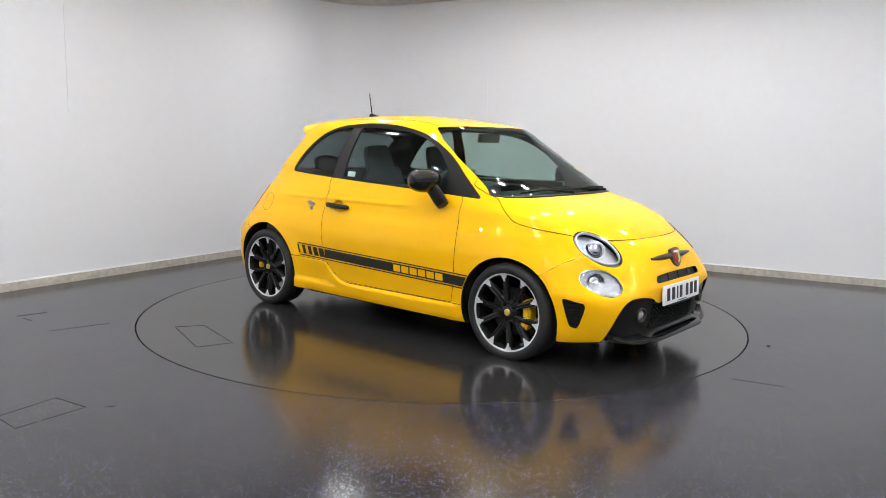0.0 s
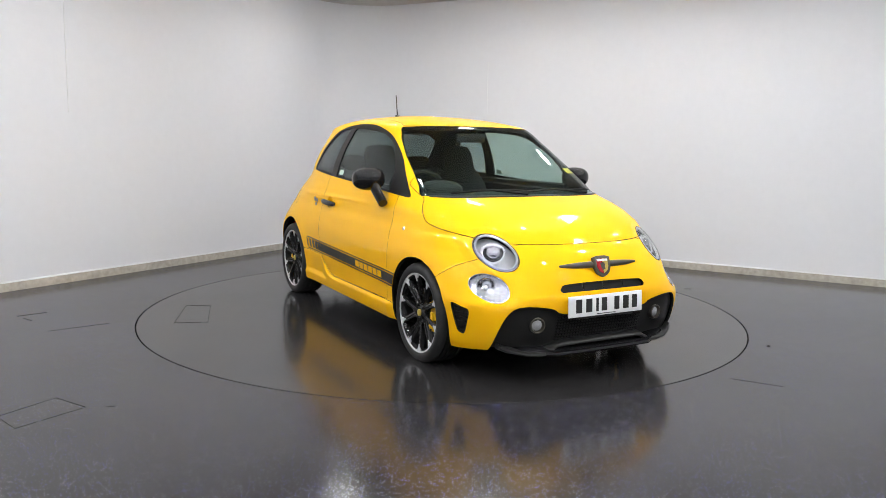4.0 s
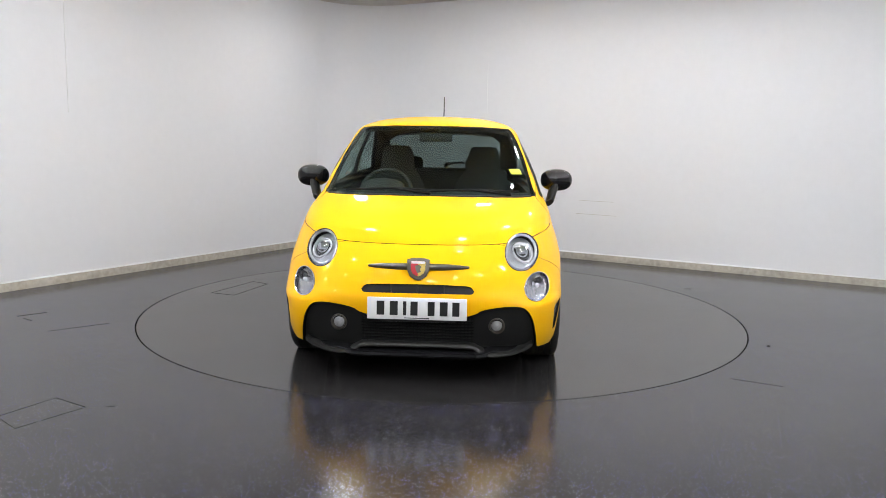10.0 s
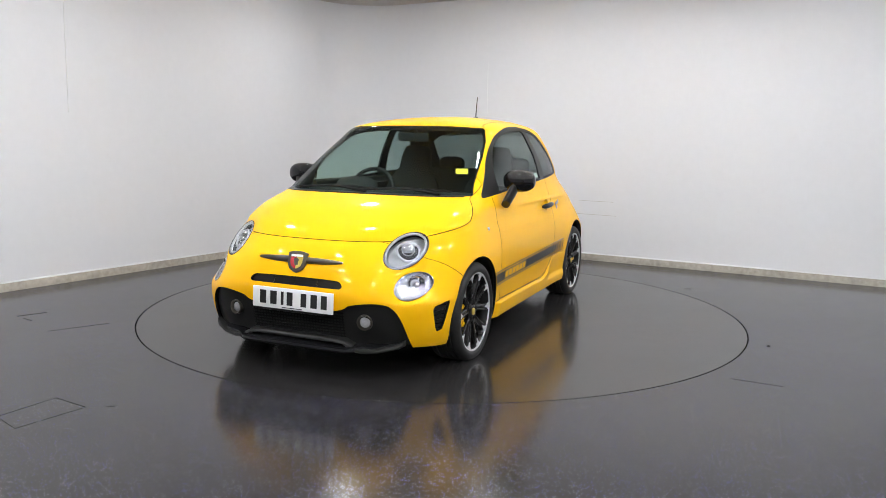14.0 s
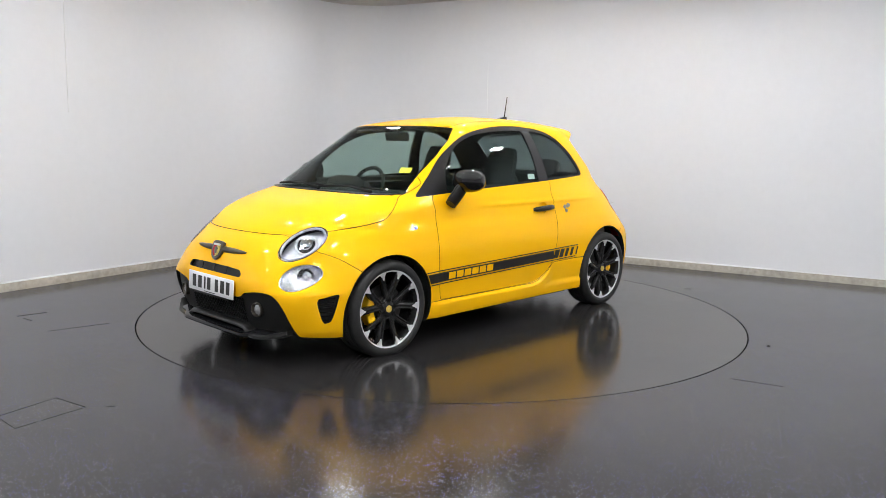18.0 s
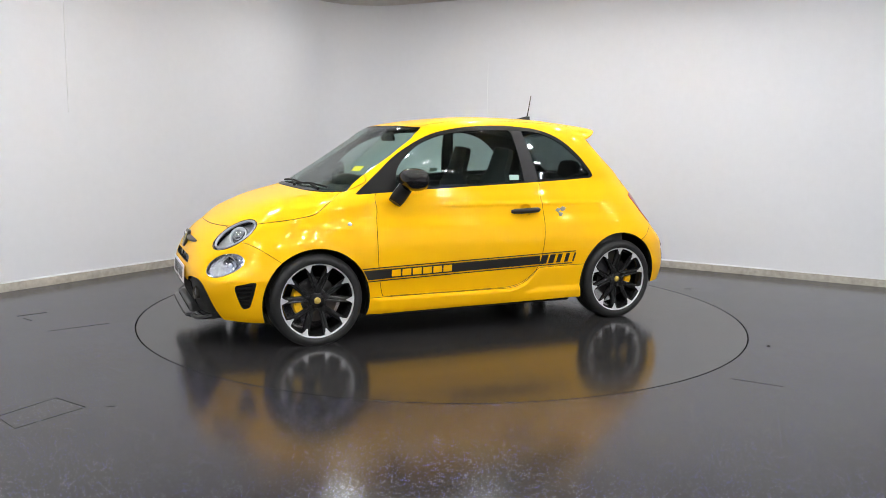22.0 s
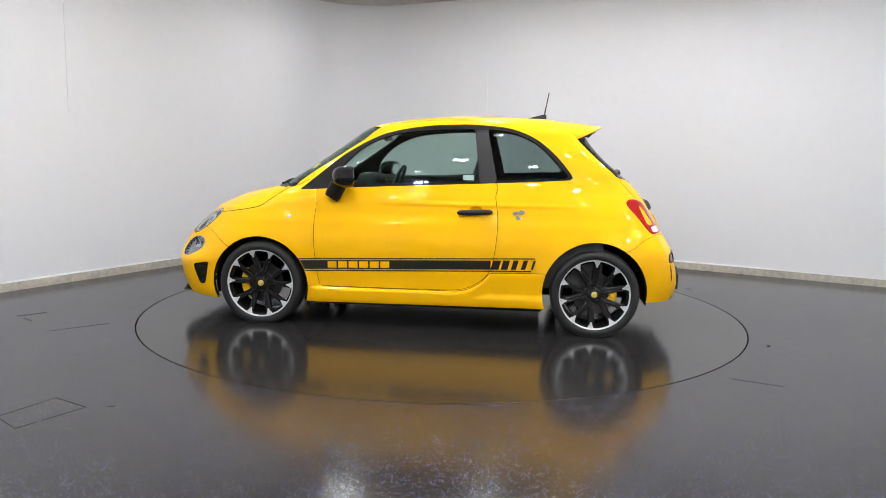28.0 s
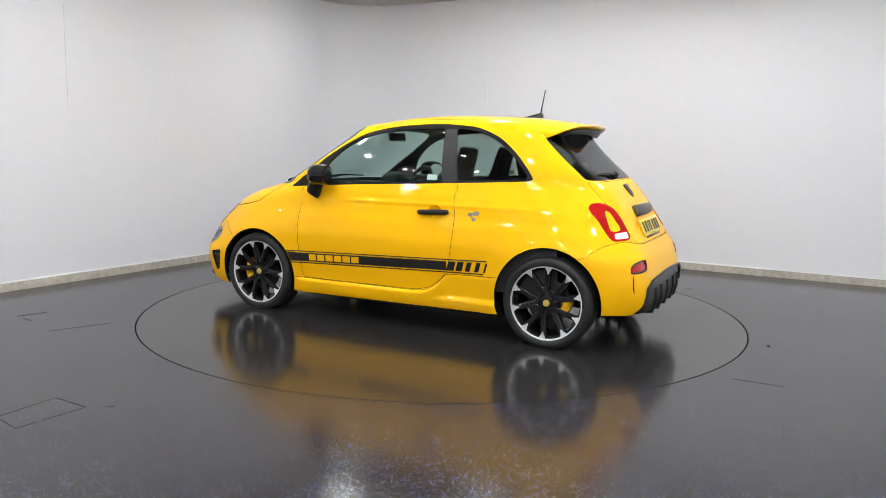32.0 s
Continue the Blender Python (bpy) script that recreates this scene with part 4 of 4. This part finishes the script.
def lamps(car, side, sh, flip):
    """Round headlight and indicator, fog light, side marker of one side."""
    s = side
    mirror = Matrix.Diagonal((1, s, 1, 1))
    head = place("headlight", sh.solid(["lamp"], LAMP_GREY, False, thick=.004, out=-.040, flip=flip), car, "round headlight with a clear lens and silver bowl")
    part("rim", moved(tube(lamp_ring(LAMP, .002, .001), .0026, 8, True), mirror), LAMP_DARK, head, "thin dark lamp rim")
    part("reflector_ring", moved(tube(lamp_ring(LAMP, -.008, -.008), .0075, 8, True), mirror), LAMP_GREY, head, "silver inner ring")
    x0 = front_x(LAMP[0], LAMP[1])
    m = Matrix.Translation((x0 - .030, s * LAMP[0], LAMP[1])) @ Matrix.Rotation(s * radians(33), 4, "Z") @ Matrix.Rotation(radians(-34), 4, "Y")
    glow = []
    for i in range(36):
        a = radians(360 * i / 36)
        glow.append((.004, .062 * math.cos(a), (.050 if math.sin(a) > 0 else .066) * math.sin(a) - .004))
    part("light_guide", tube(glow, .0065, 8, True), WHITE_LENS, head, "clear daylight light guide", m)
    part("projector", lathe([(.040, -.02), (.040, .002), (.035, .008), (.026, .016), (.012, .022), (.001, .024)], 32, "X"), CHROME, head, "projector lens", m)
    part("bezel", lathe([(.058, -.012), (.052, -.004), (.041, -.006), (.041, -.016)], 36, "X", closed=True), LAMP_DARK, head, "dark projector bezel", m)
    part("brow", moved(box(.02, .092, .014, .005), pose(.004, 0, .030)), LAMP_GREY, head, "", m)
    place("lens", sh.solid(["lamp"], CLEAR, False, thick=.003, out=.007, flip=flip), head, "clear domed lens")
    lamp = place("indicator_light", sh.solid(["blink"], FACETS, False, thick=.004, out=-.014, flip=flip), car, "oval clear indicator light")
    part("rim", moved(tube(lamp_ring(BLINK, .001, .001), .0034, 8, True), mirror), CHROME, lamp, "bright lamp rim")
    x0 = front_x(BLINK[0], BLINK[1])
    m = Matrix.Translation((x0 - .018, s * BLINK[0], BLINK[1])) @ Matrix.Rotation(s * radians(43), 4, "Z")
    part("reflector_bowl", lathe([(.012, -.008), (.034, .002), (.050, .010), (.052, .004), (.024, -.014)], 11, "X", closed=True), CHROME, lamp, "faceted silver reflector", m)
    part("bulb", ellipsoid(.012, .013, .013, (.006, 0, 0)), WHITE_LENS, lamp, "clear bulb", m)
    place("lens", sh.solid(["blink"], CLEAR, False, thick=.003, out=.005, flip=flip), lamp, "clear lens")
    m = Matrix.Translation((front_x(.42, .318) - .028, s * .421, .318)) @ Matrix.Rotation(s * radians(10), 4, "Z")
    fog = place("fog_light", bm_mesh("fog_light", lathe([(.001, -.03), (.030, -.02), (.034, .014), (.038, .024), (.043, .022), (.044, -.01)], 32, "X"), DARK_METAL), car, "small round fog light with a metal ring", m)
    part("lens", lathe([(.030, .008), (.020, .018), (.001, .022)], 28, "X"), FOG_LENS, fog, "clear lens")
    y = side_y(.941, .759)
    part("side_marker", moved(lathe([(.001, .006), (.008, .005), (.0125, .001), (.0125, -.01)], 20, "Y"), Matrix.Diagonal((1.15, s, 1, 1))), WHITE_LENS, car, "small clear side repeater", Matrix.Translation((.941, s * y, .759)))


def mirror_unit(car, s):
    cap = ellipsoid(.092, .106, .074, (0, 0, 0), 2.4)
    for v in cap.verts:
        if v.co.x < -.050:
            v.co.x = -.050
    base = place("wing_mirror", bm_mesh("wing_mirror", cap, BLACK_GLOSS), car, "gloss black wing mirror", pose(.530, s * .838, 1.040, 0, 0, s * 15))
    part("mirror_glass", slab([(.082 * math.cos(radians(a)) * 1.0, .05 * math.sin(radians(a))) for a in range(0, 360, 12)], .004, "X"), CHROME, base, "mirror glass", pose(-.052, 0, 0))
    rings = []
    for f in np.linspace(0, 1, 9):
        c = Vector((.035 + .060 * f, s * (-.025 - .055 * f), -.035 - .115 * f))
        w, deep = .047 + .004 * f - .010 * max(0, f - .8) * 5, .032 - .004 * f
        rings.append([(c.x + w * math.cos(2 * math.pi * k / 16), c.y + s * deep * math.sin(2 * math.pi * k / 16), c.z + .026 * math.cos(2 * math.pi * k / 16)) for k in range(16)])
    part("mirror_arm", loft(rings), BLACK_SATIN, base, "black mirror arm")


def fittings(car):
    for s in (1, -1):
        mirror_unit(car, s)
        # door handle over its bowl
        y = side_y(-.335, .82)
        bar = [(-.225, y + .014, .815), (-.24, y + .024, .816), (-.30, y + .030, .818), (-.38, y + .029, .822), (-.435, y + .022, .824), (-.452, y + .012, .825)]
        b = tube(bar, [.010, .0165, .019, .019, .0175, .011], 12)
        part("door_handle", moved(b, Matrix.Diagonal((1, s, 1, 1))), BLACK_SATIN, car, "black bar door handle")
        bowl = lathe([(.001, -.019), (.018, -.0175), (.032, -.012), (.041, -.005), (.0445, -.0005), (.047, .0010)], 32, "Y")
        part("handle_bowl", moved(bowl, Matrix.Translation((-.345, s * (y + .0005), .822)) @ Matrix.Rotation(s * radians(-2.5), 4, "Z") @ Matrix.Diagonal((1.06, s, .93, 1))), PAINT, car, "yellow recess behind the handle")
        # small metal badge of two plain shapes on the quarter panel
        yb = side_y(-.635, .79)
        for shape, dx, dz in (([(-.034, .016), (-.010, .026), (.004, .014), (-.006, -.002), (-.024, .002)], 0, .012), ([(-.004, .018), (.020, .026), (.034, .012), (.014, .000)], .002, .004), ([(-.016, -.004), (.014, .002), (.010, -.024), (-.002, -.030)], 0, .004)):
            part("side_badge", moved(slab([(x + dx, z + dz) for x, z in shape], .006, "Y", .0015), Matrix.Translation((-.633, s * (yb + .002), .796)) @ Matrix.Diagonal((1.25, 1, 1.3, 1))), BADGE, car, "small metal badge shape")
        part("side_badge", moved(slab([(-.024, .010), (-.006, .004), (.008, .012), (.022, .010), (.012, -.010), (-.014, -.012)], .005, "Y", .0015), Matrix.Translation((-.633, s * (yb + .002), .732)) @ Matrix.Diagonal((1.3, 1, 1.3, 1))), BADGE, car, "small metal badge shape")
        # pale sticker in the corner of the door glass
        yw = side_y(-.295, 1.035)
        part("window_sticker", moved(box(.075, .001, .036, .0), Matrix.Translation((-.285, s * (yw - .012), 1.047)) @ Matrix.Rotation(s * radians(17), 4, "X")), STICKER_PALE, car, "small pale sticker on the glass")
    # fuel flap on the right rear quarter
    flap = []
    for k in range(36):
        a = 2 * math.pi * k / 36
        x, z = -1.19 + .065 * math.cos(a), .80 + .065 * math.sin(a)
        flap.append((x, -side_y(x, z) - .0002, z))
    part("fuel_flap", tube(flap, .0010, 5, True), GAP, car, "round fuel flap joint")
    # nose: badge, moustache bar, plate, grille and lip
    xb = front_x(0, .617)
    bar = []
    for f in np.linspace(-1, 1, 15):
        yy = .27 * f
        bar.append((front_x(yy, .625) + .004, yy, .624))
    part("moustache_bar", moved(tube(bar, [.006 + .013 * (1 - abs(f) ** 3.2) for f in np.linspace(-1, 1, 15)], 10), Matrix.Identity(4)), DARK_METAL, car, "dark grey metal moustache bar")
    shield = [(-.060, .048), (-.03, .056), (0, .057), (.03, .056), (.060, .048), (.058, -.01), (.044, -.042), (.02, -.058), (0, -.064), (-.02, -.058), (-.044, -.042), (-.058, -.01)]
    tilt = Matrix.Translation((xb + .012, 0, .617)) @ Matrix.Rotation(radians(-18), 4, "Y")
    badge = place("nose_badge", bm_mesh("nose_badge", slab(shield, .020, "X", .004), DARK_METAL), car, "dark framed shield badge in yellow and red", tilt)
    left = [(y * .66, z * .68) for y, z in shield if y <= 0]
    part("badge_field", slab(left, .006, "X", .001), RED_ENAMEL, badge, "red half", pose(.010, 0, 0))
    part("badge_field", slab([(-y, z) for y, z in left], .006, "X", .001), CAP_GOLD, badge, "gold half", pose(.010, -.0003, 0))
    part("badge_figure", slab([(-.016, .012), (.004, .018), (.018, .006), (.010, -.006), (.016, -.020), (-.004, -.026), (-.012, -.010)], .003, "X"), DARK_METAL, badge, "plain dark shape", pose(.0135, 0, 0))
    part("badge_band", slab([(-.036, .036), (.036, .036), (.036, .024), (-.036, .024)], .004, "X"), PLATE_WHITE, badge, "white band", pose(.0135, 0, 0))
    number_plate(car, Matrix.Translation((front_x(.26, .41) + .016, 0, .411)) @ Matrix.Rotation(radians(-3), 4, "Y"), PLATE_WHITE)
    grille = []
    for k in range(9):
        z = .225 + .0165 * k
        grille.append(tube([(front_x(y, z) - .016, y, z) for y in np.linspace(-.30, .30, 13)], .0035, 6))
    for k in range(31):
        y = -.29 + .58 * k / 30
        grille.append(tube([(front_x(y, z) - .018, y, z) for z in (.215, .29, .365)], .0028, 5))
    part("grille", joined(*grille), BLACK_MATT, car, "black honeycomb grille")
    for f in np.linspace(-1, 1, 3):
        part("grille_vane", tube([(front_x(.14 * f, z) - .006, .14 * f, z) for z in (.495, .515, .535)], .004, 6), BLACK_SATIN, car, "black vane in the slot")
    splitter(car)
    rear_end(car)
    # aerial
    foot = loft([[(-.67 - .115 * f + .004, -.017 * (1 - .35 * f), 1.470 + .03 * f), (-.805, -.019 * (1 - .35 * f), 1.466 + .032 * f), (-.805, .019 * (1 - .35 * f), 1.466 + .032 * f), (-.67 - .115 * f + .004, .017 * (1 - .35 * f), 1.470 + .03 * f)] for f in (0, .5, 1)])
    aerial = place("aerial", bm_mesh("aerial", foot, BLACK_SATIN), car, "short black roof aerial")
    part("rod", tube([(-.788, 0, 1.49), (-.798, 0, 1.545), (-.801, 0, 1.560)], [.0058, .0046, .0042], 8), BLACK_SATIN, aerial, "thin aerial rod")
    part("rod_tip", tube([(-.801, 0, 1.560), (-.810, 0, 1.612), (-.819, 0, 1.662)], [.0046, .0044, .0038], 8), DARK_METAL, aerial, "upper half of the rod")
    # wipers at the foot of the windscreen
    for y0, y1 in ((-.52, .06), (-.02, .56)):
        pts = []
        for f in np.linspace(0, 1, 9):
            yy, zz = y0 + (y1 - y0) * f, .972 + .012 * math.sin(f * 3.1) + .006 * f
            pts.append((front_x(yy, zz) + .012, yy, zz + .004))
        w = place("wiper", bm_mesh("wiper", tube(pts, .0065, 8), BLACK_MATT), car, "black windscreen wiper")
        part("arm", tube([(front_x(y1 - .05, .962) + .012, y1 - .05, .968), pts[4], pts[3]], [.010, .007, .006], 8), BLACK_MATT, w)
    cowl = []
    for y in np.linspace(-.64, .64, 25):
        x = front_x(y, .953)
        cowl.append([(x + .012, y, .944), (x + .006, y, .958), (x - .05, y, .962), (x - .05, y, .935)])
    part("scuttle", loft(cowl), BLACK_SATIN, car, "black scuttle panel under the windscreen")
    part("windscreen_sticker", moved(box(.002, .078, .052, 0), Matrix.Translation((front_x(.540, 1.10) - .014, .545, 1.10)) @ Matrix.Rotation(radians(26), 4, "Z") @ Matrix.Rotation(radians(-53), 4, "Y")), STICKER_YELLOW, car, "yellow sticker on the windscreen")


def number_plate(car, m, mat):
    plate = place("number_plate", bm_mesh("number_plate", box(.008, .525, .116, .003), mat), car, "number plate with plain dark bars", m)
    xs = (-.195, -.125, -.067, -.018, .072, .138, .202)
    ws = (.052, .054, .022, .048, .046, .052, .048)
    for y, w in zip(xs, ws):
        part("bar", box(.002, w * .78, .074, .0), INK, plate, m=pose(.0045, y + .003, .002))
    part("bar", box(.002, .13, .004, .0), INK, plate, "thin dark bar along the lower edge", pose(.0045, 0, -.049))
    part("holder", box(.006, .40, .014, .002), BLACK_SATIN, plate, "black plate holder edge", pose(-.003, 0, -.064))


def splitter(car):
    """The black lip under the nose, with raised corners round the fog lights."""
    rows = []
    for y in np.linspace(-.610, .610, 45):
        a = abs(y)
        x = front_x(y, .22)
        mid = max(0.0, min(1.0, (.40 - a) / .06))
        ext = .040 * mid + .022 - .030 * max(0.0, (a - .46) / .15) ** 2
        z0 = .150 + .045 * max(0.0, (a - .40) / .26) ** 1.5
        z1 = .176 + .012 * (1 - mid)
        rows.append([(x - .05, y, z0), (x + ext - .006, y, z0), (x + ext, y, z0 + .008), (x + ext - .004, y, z1 - .006), (x + ext - .014, y, z1), (x - .05, y, z1 + .012)])
    part("front_lip", loft(rows), BLACK_GLOSS, car, "black front splitter lip")
    half = [(.618, .205), (.58, .188), (.50, .172), (.42, .164), (.37, .167), (.335, .182), (.30, .203), (.24, .207), (.12, .208)]
    line = half + [(0, .208)] + [(-y, z) for y, z in half[::-1]]
    rows = []
    for y, z in line:
        x = front_x(y, .25)
        wide = (.030 if abs(y) > .36 else .022) - .026 * max(0.0, (abs(y) - .52) / .10)
        rows.append([(x - .04, y, z - .018), (x + wide - .006, y, z - .014), (x + wide, y, z - .006), (x + wide - .004, y, z + .004), (x + .004, y, z + .012), (x - .04, y, z + .016)])
    part("bumper_blade", loft(rows), BLACK_SATIN, car, "black blade sweeping under the fog lights")


def rear_end(car):
    # roof spoiler, growing out of the roof and ending on the corners of the rear window
    rows, under = [], []
    for f in np.linspace(-1, 1, 41):
        a = abs(f)
        y = .492 * f
        tip, zt = -1.202 + .075 * a ** 3 + .10 * a ** 10, 1.414 - .020 * a ** 2 - .062 * a ** 8
        x0, z0 = -.895, z_roof(-.895, y) + .0005
        top = []
        for q in (0, .25, .5, .75, .93):
            x = x0 + (tip - x0) * q
            top.append((x, y, max(z0 + (zt - z0) * q + .004 * math.sin(q * 3.1), z_roof(x, y) + .002 if x > -1.06 else 0)))
        deep = min(1.0, (1.02 - a) / .2)
        rows.append(top + [(tip, y, zt - .002), (tip + .004, y, zt - .010), (tip + .05, y, zt - .012 - .016 * deep), (max(-1.075, tip + .06), y, zt - .016 - .022 * deep), (-1.0, y, z_roof(-1.0, y) - .03), (x0, y, z0 - .02)])
        if a < .84:
            under.append([(tip + .035, y, zt - .022 - .007 * deep), (tip + .036, y, zt - .030 - .007 * deep), (-1.095, y, zt - .062), (-1.055, y, zt - .050)])
    spoiler = place("roof_spoiler", bm_mesh("roof_spoiler", loft(rows), PAINT, sharp=40), car, "yellow roof spoiler")
    # grey underside coloured near black, so its shadow is in the colour
    part("underside", loft(under), BLACK_SATIN, spoiler, "spoiler underside, blackened to carry its shadow")
    for s in (1, -1):
        part("bumper_slit", tube([(rear_x(y, z) - .001, s * y, z) for y, z in ((.650, .488), (.655, .45), (.656, .41), (.652, .385))], [.002, .0045, .0045, .002], 6), GAP, car, "narrow dark slit in the bumper")
        part("reflector_frame", tube([(rear_x(y, z) - .001, s * y, z) for y, z in REFLECTOR], .005, 6, True), BLACK_SATIN, car, "black reflector frame")
    # rear wiper
    z = 1.085
    x = rear_x(0, z)
    w = place("rear_wiper", bm_mesh("rear_wiper", ellipsoid(.028, .026, .03, (x - .02, 0, 1.075)), BLACK_SATIN), car, "black rear wiper")
    part("blade", tube([(x - .025, 0, 1.085), (rear_x(.15, 1.10) - .02, .15, 1.10), (rear_x(.30, 1.095) - .014, .30, 1.092)], [.012, .010, .006], 8), BLACK_SATIN, w)
    # tailgate badge, handle and plate
    xb = rear_x(0, .975)
    part("rear_badge", slab([(-.040, .050), (-.02, .056), (.02, .056), (.040, .050), (.042, 0), (.030, -.036), (0, -.052), (-.030, -.036), (-.042, 0)], .014, "X", .003), DARK_METAL, car, "dark shield badge on the tailgate", Matrix.Translation((xb - .004, 0, .975)) @ Matrix.Rotation(radians(38), 4, "Y"))
    part("tailgate_handle", box(.06, .40, .080, .022, seg=4), DARK_METAL, car, "dark grey tailgate handle bar", Matrix.Translation((rear_x(.2, .850) - .006, 0, .850)) @ Matrix.Rotation(radians(30), 4, "Y"))
    number_plate(car, Matrix.Translation((rear_x(.26, .745) - .012, 0, .745)) @ Matrix.Rotation(radians(25), 4, "Y") @ Matrix.Rotation(math.pi, 4, "Z"), PLATE_YELLOW)
    # diffuser fins and exhaust tips
    for y in (-.36, -.20, 0, .20, .36):
        fin = slab([(rear_x(y, .38) - .006, .385), (rear_x(y, .30) - .009, .30), (rear_x(y, .23) - .004, .215), (rear_x(y, .23) + .12, .20), (rear_x(y, .38) + .05, .36)], .014, "Y", .003)
        part("diffuser_fin", moved(fin, Matrix.Translation((0, y, 0))), BLACK_SATIN, car, "black diffuser fin")
    part("diffuser_edge", tube([(rear_x(y, z) - .008, y, z) for y, z in ((-.56, .31), (-.53, .40), (-.44, .436), (0, .450), (.44, .436), (.53, .40), (.56, .31))], .010, 8), BLACK_SATIN, car, "black diffuser upper edge")


def cabin(car):
    """Floor pan, seats, dashboard and steering wheel seen through the glass."""
    part("floor_pan", joined(box(1.62, 1.34, .11, .02, (.0, 0, .185)), box(.55, .86, .06, .01, (1.2, 0, .22)), box(.50, .86, .08, .01, (-1.2, 0, .26)), box(.10, 1.2, .5, .02, (.82, 0, .45)), box(.06, 1.2, .62, .02, (-1.30, 0, .55))), BLACK_MATT, car, "black underside and cabin floor")
    for s in (1, -1):
        y = s * .345
        seat = place("front_seat", bm_mesh("front_seat", moved(box(.50, .46, .16, .05, (0, 0, 0), 3), pose(.10, y, .44, 0, -6, 0)), FABRIC), car, "dark fabric sports seat")
        part("backrest", moved(loft([[(-.05 + .04 * c, w * sgn, h) for sgn, c in ((-1, 0), (-1.0, 1), (-.55, 1.7), (.55, 1.7), (1.0, 1), (1, 0), (.5, -.6), (-.5, -.6))] for h, w in ((0, .19), (.12, .245), (.35, .25), (.48, .215), (.56, .17), (.60, .135), (.72, .125), (.78, .10))]), pose(-.14, y, .50, 0, -17, 0)), FABRIC, seat, "high-backed seat with a built-in headrest")
        part("rear_headrest", moved(ellipsoid(.045, .115, .07, (0, 0, 0), 3.2), pose(-1.00, s * .30, 1.09, 0, -12, 0)), FABRIC, car, "dark rear headrest")
    part("rear_bench", joined(moved(box(.46, 1.10, .16, .05, (0, 0, 0), 3), pose(-.62, 0, .50, 0, -8)), moved(box(.14, 1.12, .52, .05, (0, 0, 0), 3), pose(-.96, 0, .80, 0, -16))), FABRIC, car, "dark rear bench seat")
    rows = []
    for y in np.linspace(-.64, .64, 21):
        front = front_x(y, .962) - .05
        rows.append([(front, y, .90), (front - .02, y, .938), (.66, y, .955), (.56, y, .93), (.52, y, .84), (.55, y, .62), (.70, y, .50), (front, y, .5)])
    part("dashboard", loft(rows), TRIM, car, "black dashboard")
    part("instrument_cowl", moved(ellipsoid(.11, .15, .075, (0, 0, 0), 2.6), pose(.60, -.345, .955)), TRIM, car, "black instrument cowl")
    ring = [(.0, .18 * math.cos(2 * math.pi * k / 40), .18 * math.sin(2 * math.pi * k / 40)) for k in range(40)]
    m = pose(.40, -.345, .915, 0, -24, 0)
    wheel = place("steering_wheel", bm_mesh("steering_wheel", tube(ring, .015, 10, True), TRIM), car, "black steering wheel", m)
    part("boss", joined(moved(ellipsoid(.025, .06, .055), pose(.01, 0, 0)), moved(box(.016, .32, .032, .006), pose(.01, 0, 0)), moved(box(.016, .03, .17, .006), pose(.01, 0, -.09))), TRIM, wheel)
    part("interior_mirror", moved(box(.03, .235, .065, .012), pose(.40, .0, 1.315, 0, 12)), TRIM, car, "black interior mirror")
    part("mirror_stalk", tube([(.40, .03, 1.33), (.44, .03, 1.375)], .010, 8), TRIM, car)
    for s in (1, -1):
        part("door_card", loft([[(x, s * (side_y(x, z) - .055), z) for z in (.32, .6, .85, .965)] + [(x, s * (side_y(x, z) - .09), z) for z in (.95, .8, .6, .32)] for x in np.linspace(.70, -1.2, 16)]), TRIM, car, "black door lining")
        part("window_trim", loft([[(x, s * (side_y(x, 1.0) - .02), 1.0 + d) for d in (-.05, .0)] + [(x, s * (side_y(x, 1.0) - .05), 1.0 + d) for d in (-.01, -.05)] for x in np.linspace(.62, -.95, 12)]), TRIM, car)
    hl = []
    for x in np.linspace(.36, -1.0, 12):
        hl.append([(x, y, z_roof(x, y) - .035) for y in np.linspace(-.50, .50, 13)] + [(x, y, z_roof(x, y) - .05) for y in np.linspace(.50, -.50, 13)])
    part("headliner", loft(hl), HEADLINER, car, "grey roof lining")


def z_roof(x, y):
    """Height of the roof over (x, y)."""
    lo, hi = 1.25, TOP_Z
    for _ in range(24):
        z = (lo + hi) / 2
        if side_y(x, z) > abs(y) and TAIL(z) < x < NOSE(z):
            lo = z
        else:
            hi = z
    return lo


OFFSET = (0.049, -0.047)


def build_car():
    car = tagged(new("car"), "yellow three-door hatchback with black side stripes on a turntable", "car")
    body_panels(car)
    wheels(car)
    fittings(car)
    cabin(car)
    return car


# ---- things ----
room()
ceiling_lamps()
table = turntable()
car = build_car()

# heading of the car, in degrees, second by second
HEADING = (-40.02, -45.24, -50.41, -55.58, -60.76, -65.99, -71.25, -76.54, -81.86, -87.20, -92.53, -97.85, -103.16, -108.44, -113.69, -118.92, -124.13, -129.32, -134.49, -139.66, -144.83, -150.00, -155.19, -160.38, -165.58, -170.78, -175.99, -181.19, -186.37, -191.53, -196.65, -201.75, -206.82)


def motions():
    walk(table, [(float(t), pose(0, 0, 0, 0, 0, a)) for t, a in enumerate(HEADING)])
    walk(car, [(float(t), pose(0, 0, 0, 0, 0, a) @ pose(OFFSET[0], OFFSET[1], 0)) for t, a in enumerate(HEADING)])


motions()
